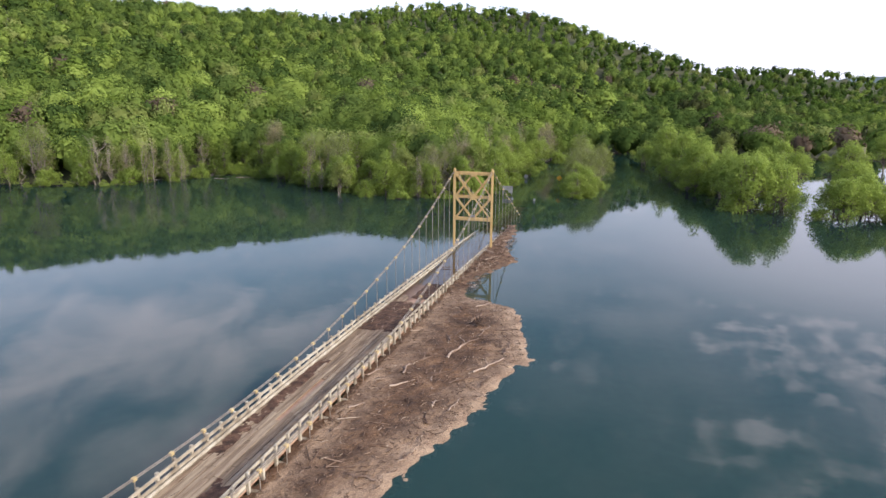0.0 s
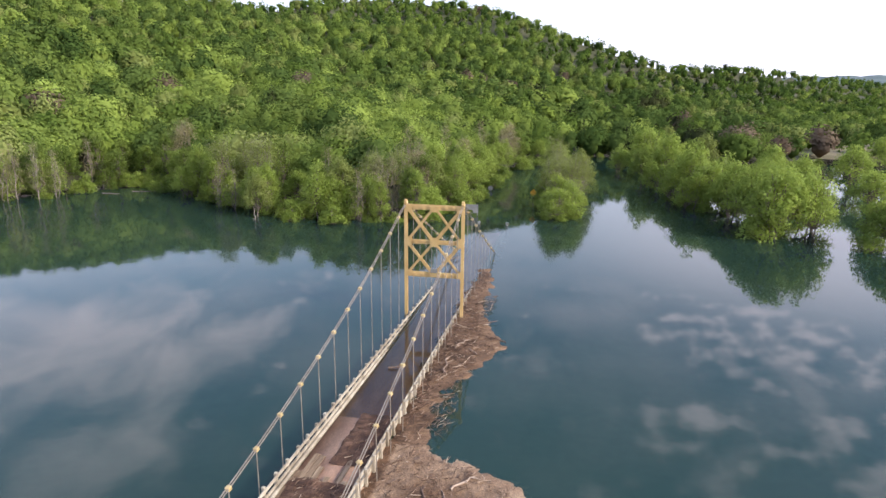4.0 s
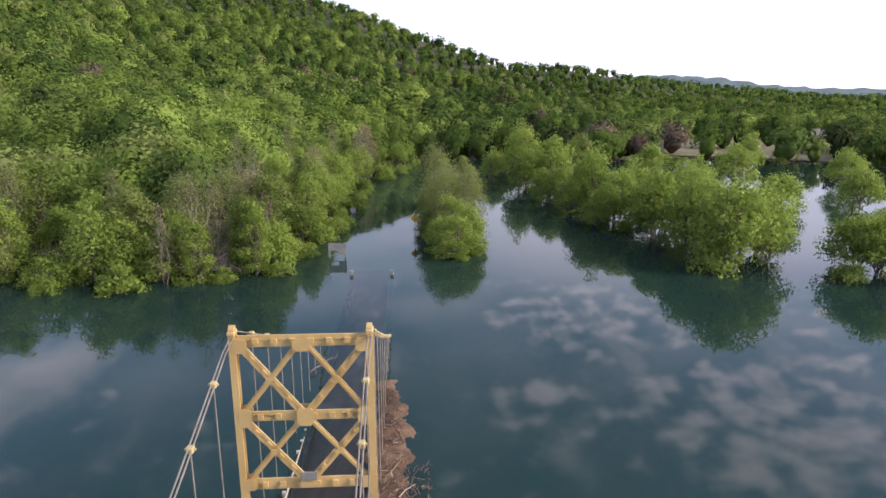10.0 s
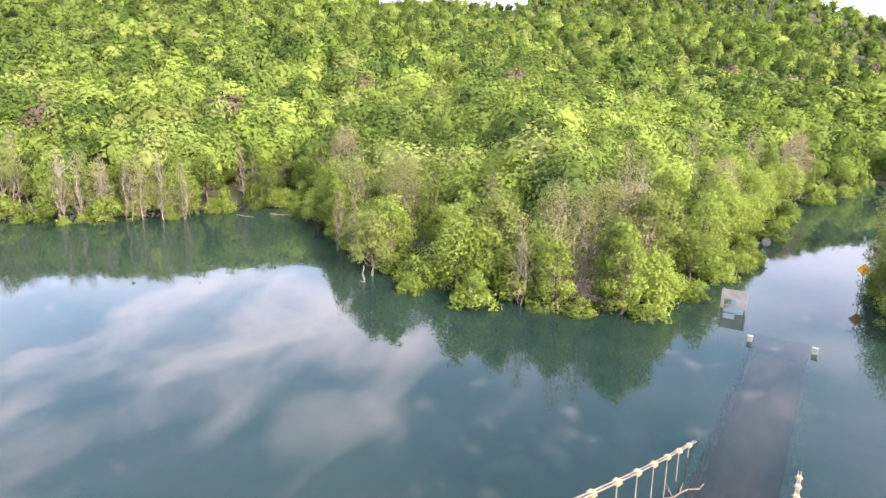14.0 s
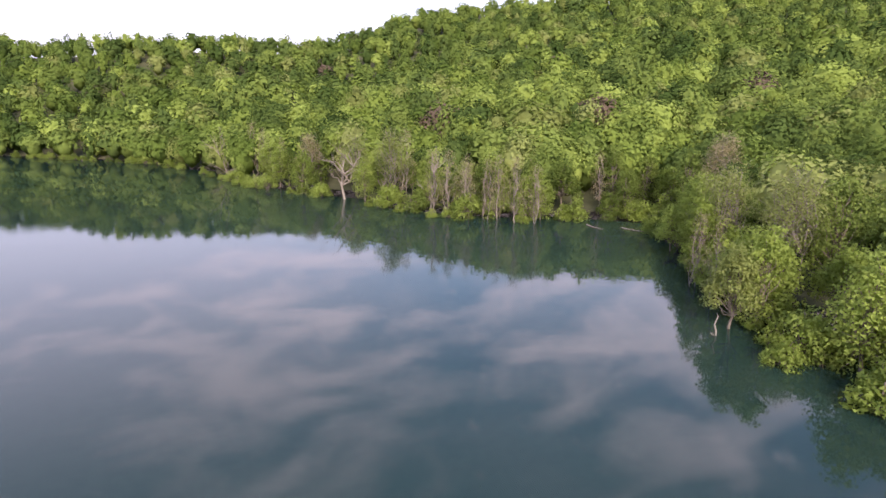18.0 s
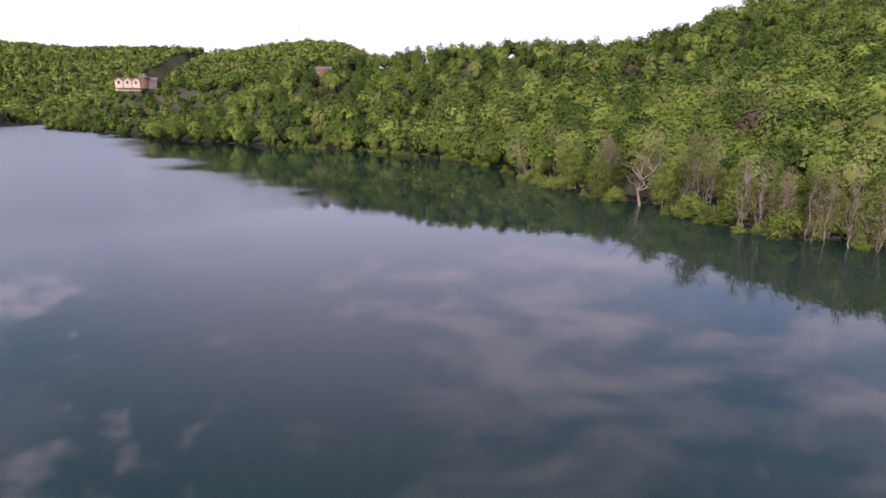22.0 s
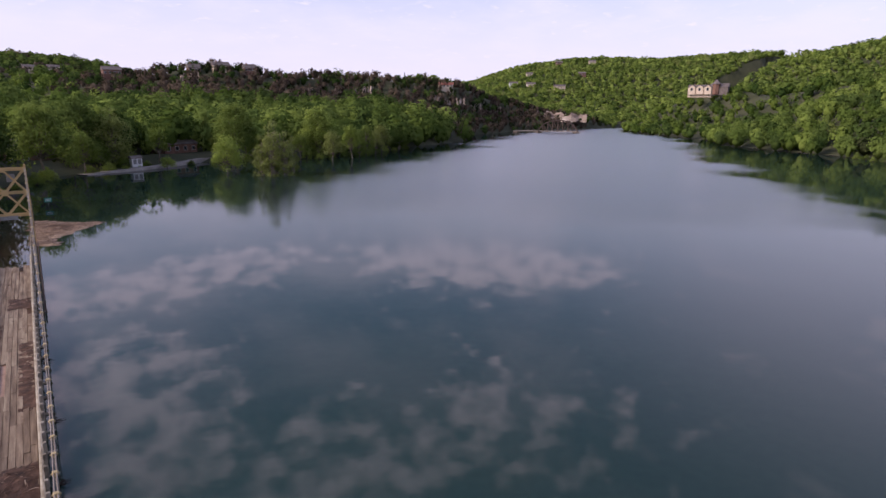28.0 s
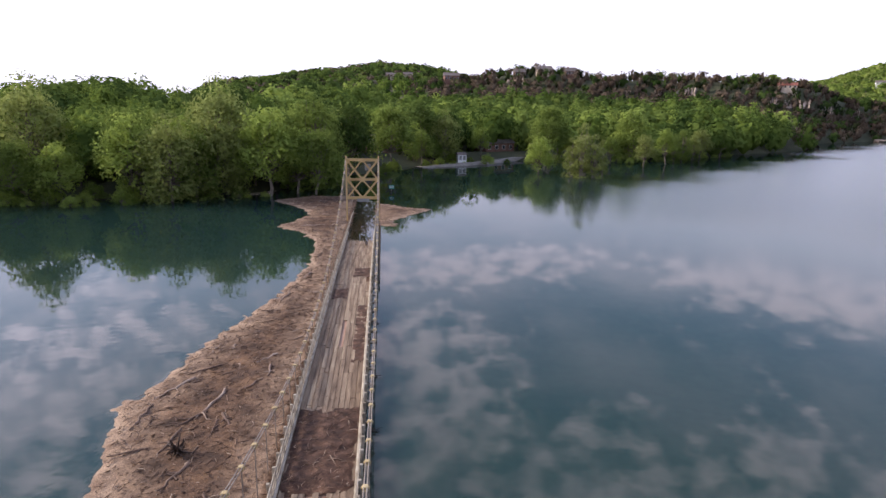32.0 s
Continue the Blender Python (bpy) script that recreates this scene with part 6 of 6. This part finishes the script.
def houses():
    # white boat garage by the shore road
    x, y = -26.5, -181
    h = base("garage", x, y, 1.5, "small white garage with two door panels near the water", "garage", rz=8)
    part("wall", box(bmesh.new(), (-1.9, -2.0, -4), (1.9, 2.0, 2.2)), M_WHITE, h)
    part("roof", gable_roof(bmesh.new(), 3.8, 4.0, 2.2, 0.9, 0.3), M_ROOF, h)
    h.matrix_basis = h.matrix_basis @ Matrix.Scale(0.68, 4)
    for sx in (-0.9, 0.8):
        part("door", box(bmesh.new(), (sx - 0.6, 1.98, -0.2), (sx + 0.6, 2.04, 1.7), bevel=0.01), M_SIGN, h)
    x, y = -1.5, -196
    house(x, y, 1.5, 11, 8, 3.4, 3.0, 10, M_REDWALL, M_ROOF, "low brown house with a steep shingle roof under trees", cols=3)
    house(-42, -212, 2.0, 12, 8, 3.0, 2.0, 25, M_REDWALL, M_ROOF, "low dark red house half hidden by trees", cols=4)
    house(-62, -222, 2.5, 9, 7, 3.0, 2.2, 30, M_CREAM, M_ROOF, "small pale house behind the shore road", cols=3)
    # white frame by the water
    f = base("dock_frame", -16.0, -165.5, 0, "white painted frame standing in the shallows", "frame")
    for a, b in (((-1, 0, -1), (-1, 0, 1.2)), ((1, 0, -1), (1, 0, 1.2)), ((-1, 0, 1.2), (1, 0, 1.2)), ((-1, 0, 0.15), (1, 0, 0.15))):
        part("bar", rod(bmesh.new(), [q * 0.55 for q in a], [q * 0.55 for q in b], 0.06, seg=6), M_SIGN, f)
    # gabled lodge high on the west ridge
    x, y = polar(122.3, 500)
    z = 30.8
    m = house(x, y, z, 16.5, 9, 4.6, 3.4, 122.3 + 180 - 8, M_CREAM, M_ROOF, "large cream lodge with three steep gables on the wooded ridge", "lodge", "house", cols=4, rows=2, gables=3)
    part("wing", gable_roof(box(bmesh.new(), (-6, -5, -4), (6, 5, 5)), 12, 10, 5, 4), M_ROOF, m, "dark roofed side wing").matrix_basis = pose(-13, 1, 0)
    part("turret", rod(bmesh.new(), (-11, 5, -3), (-11, 5, 8), 2.6, 2.6, 8), M_REDWALL, m)
    part("turret_roof", rod(bmesh.new(), (-11, 5, 8), (-11, 5, 13), 3.4, 0.2, 8), M_ROOF, m)
    m.matrix_basis = m.matrix_basis @ Matrix.Diagonal((1.0, 1.0, 0.66, 1))
    x, y, z = perch(106.0, 2.7, 4.0)
    house(x, y, z, 8.5, 5, 2.6, 1.6, 106 + 170, M_REDWALL, M_ROOF, "small brown cabin among the treetops", "cabin", "house", cols=2)
    # houses scattered over the far south-west hill
    for az, el, w, wall in ((138.8, 2.2, 11, M_WHITE), (137.4, 3.05, 8, M_CREAM), (137.2, 2.15, 11, M_CREAM), (134.6, 1.95, 13, M_CREAM), (131.9, 4.1, 9, M_CREAM), (134.8, 4.05, 9, M_REDWALL), (132.7, 3.05, 9, M_REDWALL),
                            (179.0, 2.7, 9, M_CREAM), (177.4, 2.75, 9, M_CREAM), (173.2, 2.45, 9, M_REDWALL)):
        x, y, z = perch(az, el, 4.2 if az < 150 else 2.0)
        house(x, y, z, w * 1.15, 7, 3.4, 2.2, az + 190, wall, M_ROOF, "pale house among trees on the far hillside", cols=4, chimney=False)
    for az, el, w, wall in ((164.7, 3.2, 10, M_CREAM), (166.9, 3.0, 7, M_REDWALL), (162.3, 3.0, 7, M_REDWALL)):
        x, y, z = perch(az, el, 1.0)
        house(x, y, z, w, 6, 2.4, 2.4, az + 195, wall, M_ROOF, "house on the brow of the wooded cliff", cols=4)
    x, y, z = perch(144.7, 1.9, 1.5)
    house(x, y, z, 11, 6, 2.0, 1.8, 144.7 + 185, M_CREAM, M_REDROOF, "low house with a brick-red roof on the wooded cliff", cols=4, chimney=False)
    # barn on the east meadow
    x, y = polar(-37.1, 285)
    b = house(x, y, 0.0, 8, 6.5, 2.2, 2.6, -20, M_REDWALL, M_TANROOF, "brown barn with a tan metal roof at the meadow", "barn", "barn", cols=2, chimney=False)
    b.matrix_basis = pose(x, y, ground_z(x, y), 0, 0, -20)
    p = base("utility_pole", *polar(-26.75, 250), 1.0, "bare grey utility pole in the meadow", "pole")
    part("shaft", rod(bmesh.new(), (0, 0, -2), (0, 0, 9), 0.16, 0.1, 8), M_PALE, p)
    # mast on the west ridge
    x, y = polar(108.7, 890)
    p = base("radio_mast", x, y, ground_z(x, y), "thin steel radio mast on the ridge", "mast")
    part("lattice", rod(bmesh.new(), (0, 0, 0), (0, 0, 40), 0.3, 0.12, 5), M_STEEL, p)


houses()


def road_and_meadow():
    pts = ROAD
    v, f = [], []
    n = 40
    for i in range(n + 1):
        t = i / n * (len(pts) - 1)
        k = min(int(t), len(pts) - 2)
        a, b = np.array(pts[k]), np.array(pts[k + 1])
        p = a + (b - a) * (t - k)
        d = (b - a) / np.linalg.norm(b - a)
        q = np.array([-d[1], d[0]]) * 1.7
        z = 0.2 + 0.032 * i
        v += [(*(p - q), z), (*(p + q), z), (*(p + q), z - 2.5), (*(p - q), z - 2.5)]
    for i in range(n):
        for k in range(4):
            f.append((4 * i + k, 4 * i + (k + 1) % 4, 4 * i + 4 + (k + 1) % 4, 4 * i + 4 + k))
    tagged(new("road", mesh_np("road", v, [np.array(f)], [M_ASPHALT])), "pale dusty shore road running down into the flood", "road", kind="structure")
    az, rr = np.meshgrid(np.linspace(-43, -26, 40), np.linspace(205, 305, 40))
    X, Y = EYE[0] - np.sin(np.radians(az)) * rr, EYE[1] + np.cos(np.radians(az)) * rr
    Z = height(X, Y)[0] + 0.35
    v = np.stack([X, Y, Z], -1).reshape(-1, 3)
    i = (np.arange(39)[:, None] * 40 + np.arange(39)[None, :]).ravel()
    tagged(new("meadow", mesh_np("meadow", v, [np.stack([i, i + 40, i + 41, i + 1], -1)], [M_GRASS], smooth=True)), "open grass meadow sloping to the flood", "meadow", kind="structure")


road_and_meadow()


def cliff(name, az0, az1, dist, foot, low, high, seed, label, gap=-0.75):
    """A broken limestone face: stacked ledges of jutting blocks, its brow sloping from low to high."""
    rng = np.random.RandomState(seed)
    n, m = 46, 9
    v = []
    for j in range(m):
        for i in range(n):
            az = az0 + (az1 - az0) * i / (n - 1)
            d = dist + j * 0.9 + rng.uniform(-0.7, 0.7) + 2.5 * math.sin(i * 0.31 + seed)
            x, y = polar(az, d)
            top = low + (high - low) * i / (n - 1) + 0.8 * math.sin(i * 0.8 + seed) + 0.5 * math.sin(i * 2.1)
            v.append((x, y, foot + (top - foot) * j / (m - 1) + rng.uniform(-0.4, 0.4)))
    i = (np.arange(m - 1)[:, None] * n + np.arange(n - 1)[None, :]).ravel()
    f = np.stack([i, i + 1, i + n + 1, i + n], -1)
    col, row = i % n, i // n
    f = f[(np.sin(col * 0.9 + seed) + np.cos(col * 0.37 + row * 0.8) + rng.uniform(-0.8, 0.8, len(i))) > gap]
    tagged(new(name, mesh_np(name, v, [f], [M_ROCK])), label, "cliff", kind="structure")


cliff("river_bluff", 131.8, 138.4, 560, 6.5, 12.8, 17.2, 1, "pale cream limestone bluff above the river", -1.4)
for k, (az, el, wide, tall) in enumerate(((152.2, 1.6, 1.7, 4.0), (150.6, 1.1, 0.8, 2.5), (154.6, 1.7, 0.6, 2.5), (157.3, 1.5, 0.9, 3.0), (143.9, 0.75, 2.0, 3.6), (145.6, 1.0, 0.9, 2.5), (141.9, 0.3, 1.2, 2.6), (139.9, 0.0, 0.7, 3.2), (167.2, 2.55, 1.6, 3.5))):
    x, y, z = perch(az, el, 3.5)
    dist = math.hypot(x - EYE[0], y - EYE[1]) - 5
    cliff("rock_outcrop", az - wide / 2, az + wide / 2, dist, z - 2.5, z + tall * 0.5, z + tall * 0.5, 3 + k, "weathered tan rock ledge on the wooded cliff", -0.2)


def truss_bridge():
    a, b = Vector((*polar(138.3, 470), 1.2)), Vector((*polar(132.4, 470), 1.2))
    t = base("truss_bridge", 0, 0, 0, "old dark steel truss bridge far up the river", "bridge")
    part("deck", beam(bmesh.new(), a, b, 5.0, 0.7), M_TANROOF, t)
    d = b - a
    side = Vector((-d.y, d.x, 0)).normalized() * 2.4
    c0, n = 0.38, 8
    for s in (-1, 1):
        lo = [a + d * (c0 + (1 - c0) * i / n) + side * s for i in range(n + 1)]
        hi = [p + Vector((0, 0, 7.8 * (0.62 if i in (1, n - 1) else 0.88 if i in (2, n - 2) else 1.0))) for i, p in enumerate(lo)]
        for i in range(1, n):
            part("post", beam(bmesh.new(), lo[i], hi[i], 0.5, 0.5), M_RUST, t)
        for i in range(1, n - 1):
            part("top_chord", beam(bmesh.new(), hi[i], hi[i + 1], 0.7, 0.7), M_RUST, t)
            part("diagonal", beam(bmesh.new(), *((lo[i], hi[i + 1]) if i >= n // 2 else (hi[i], lo[i + 1])), 0.4, 0.4), M_RUST, t)
        part("end_post", beam(bmesh.new(), lo[0], hi[1], 1.0, 1.0), M_RUST, t)
        part("end_post", beam(bmesh.new(), lo[n], hi[n - 1], 1.0, 1.0), M_RUST, t)
    for k in (0.05, 0.38, 0.97):
        p = a + d * k
        part("pier", box(bmesh.new(), (p.x - 2, p.y - 2, -6), (p.x + 2, p.y + 2, 1.0)), M_ROCK, t)


truss_bridge()


def snags():
    def dead(name, x, y, h, r, seed, label, forks=6, lean=0.0):
        rng = np.random.RandomState(seed)
        top = (lean * h, 0.1 * h * rng.normal(), h)
        p = limb_path(rng, (0, 0, -1.5), top, n=8)
        ch = [tube(p, np.linspace(r, 0.03, 8), 7)]
        for _ in range(forks):
            j = rng.randint(2, 6)
            d = sphere_dirs(1, rng)[0]
            d[2] = abs(d[2]) + 0.35
            L = h * rng.uniform(0.25, 0.5)
            q = limb_path(rng, p[j], p[j] + d * L, sag=0.08, n=5)
            ch.append(tube(q, np.linspace(r * 0.45, 0.02, 5), 5))
            for _ in range(3):
                d2 = d + sphere_dirs(1, rng)[0] * 0.8
                ch.append(tube(limb_path(rng, q[rng.randint(1, 4)], q[3] + d2 * L * 0.4, n=3), [0.035, 0.025, 0.01], 4))
        v, f = joined(ch)
        ob = new(name, mesh_np(name, v, [f], [M_PALE], smooth=True))
        ob.matrix_basis = pose(x, y, 0)
        tagged(ob, label, "dead tree", "dead trees in the flood")

    dead("dead_tree", -109.5, 23.5, 9.5, 0.30, 1, "bleached dead tree with spreading limbs standing in the water", 9, -0.12)
    dead("dead_tree", -107, 29.5, 3.8, 0.14, 2, "thin bleached snag standing in the water", 2)
    dead("dead_tree", -80, 43, 4.2, 0.13, 3, "thin upright grey snag at the waterline", 0)
    dead("dead_tree", -34.8, 34.6, 1.7, 0.13, 4, "short forked pale snag at the waterline", 1)
    dead("dead_tree", -152, 4, 8.5, 0.2, 5, "bare pale tree leaning over the bank", 8, 0.2)
    dead("dead_tree", -92, 33, 9.5, 0.2, 6, "bare pale tree with forked limbs on the bank", 5, 0.25)
    log(-69, 55, 4.5, 20, 0.05, 3, 91, 0.06, "long fallen trunk floating at the shore")
    log(-73, 51, 3.5, 5, 0.05, 1, 92, 0.04, "fallen trunk floating at the shore")


snags()
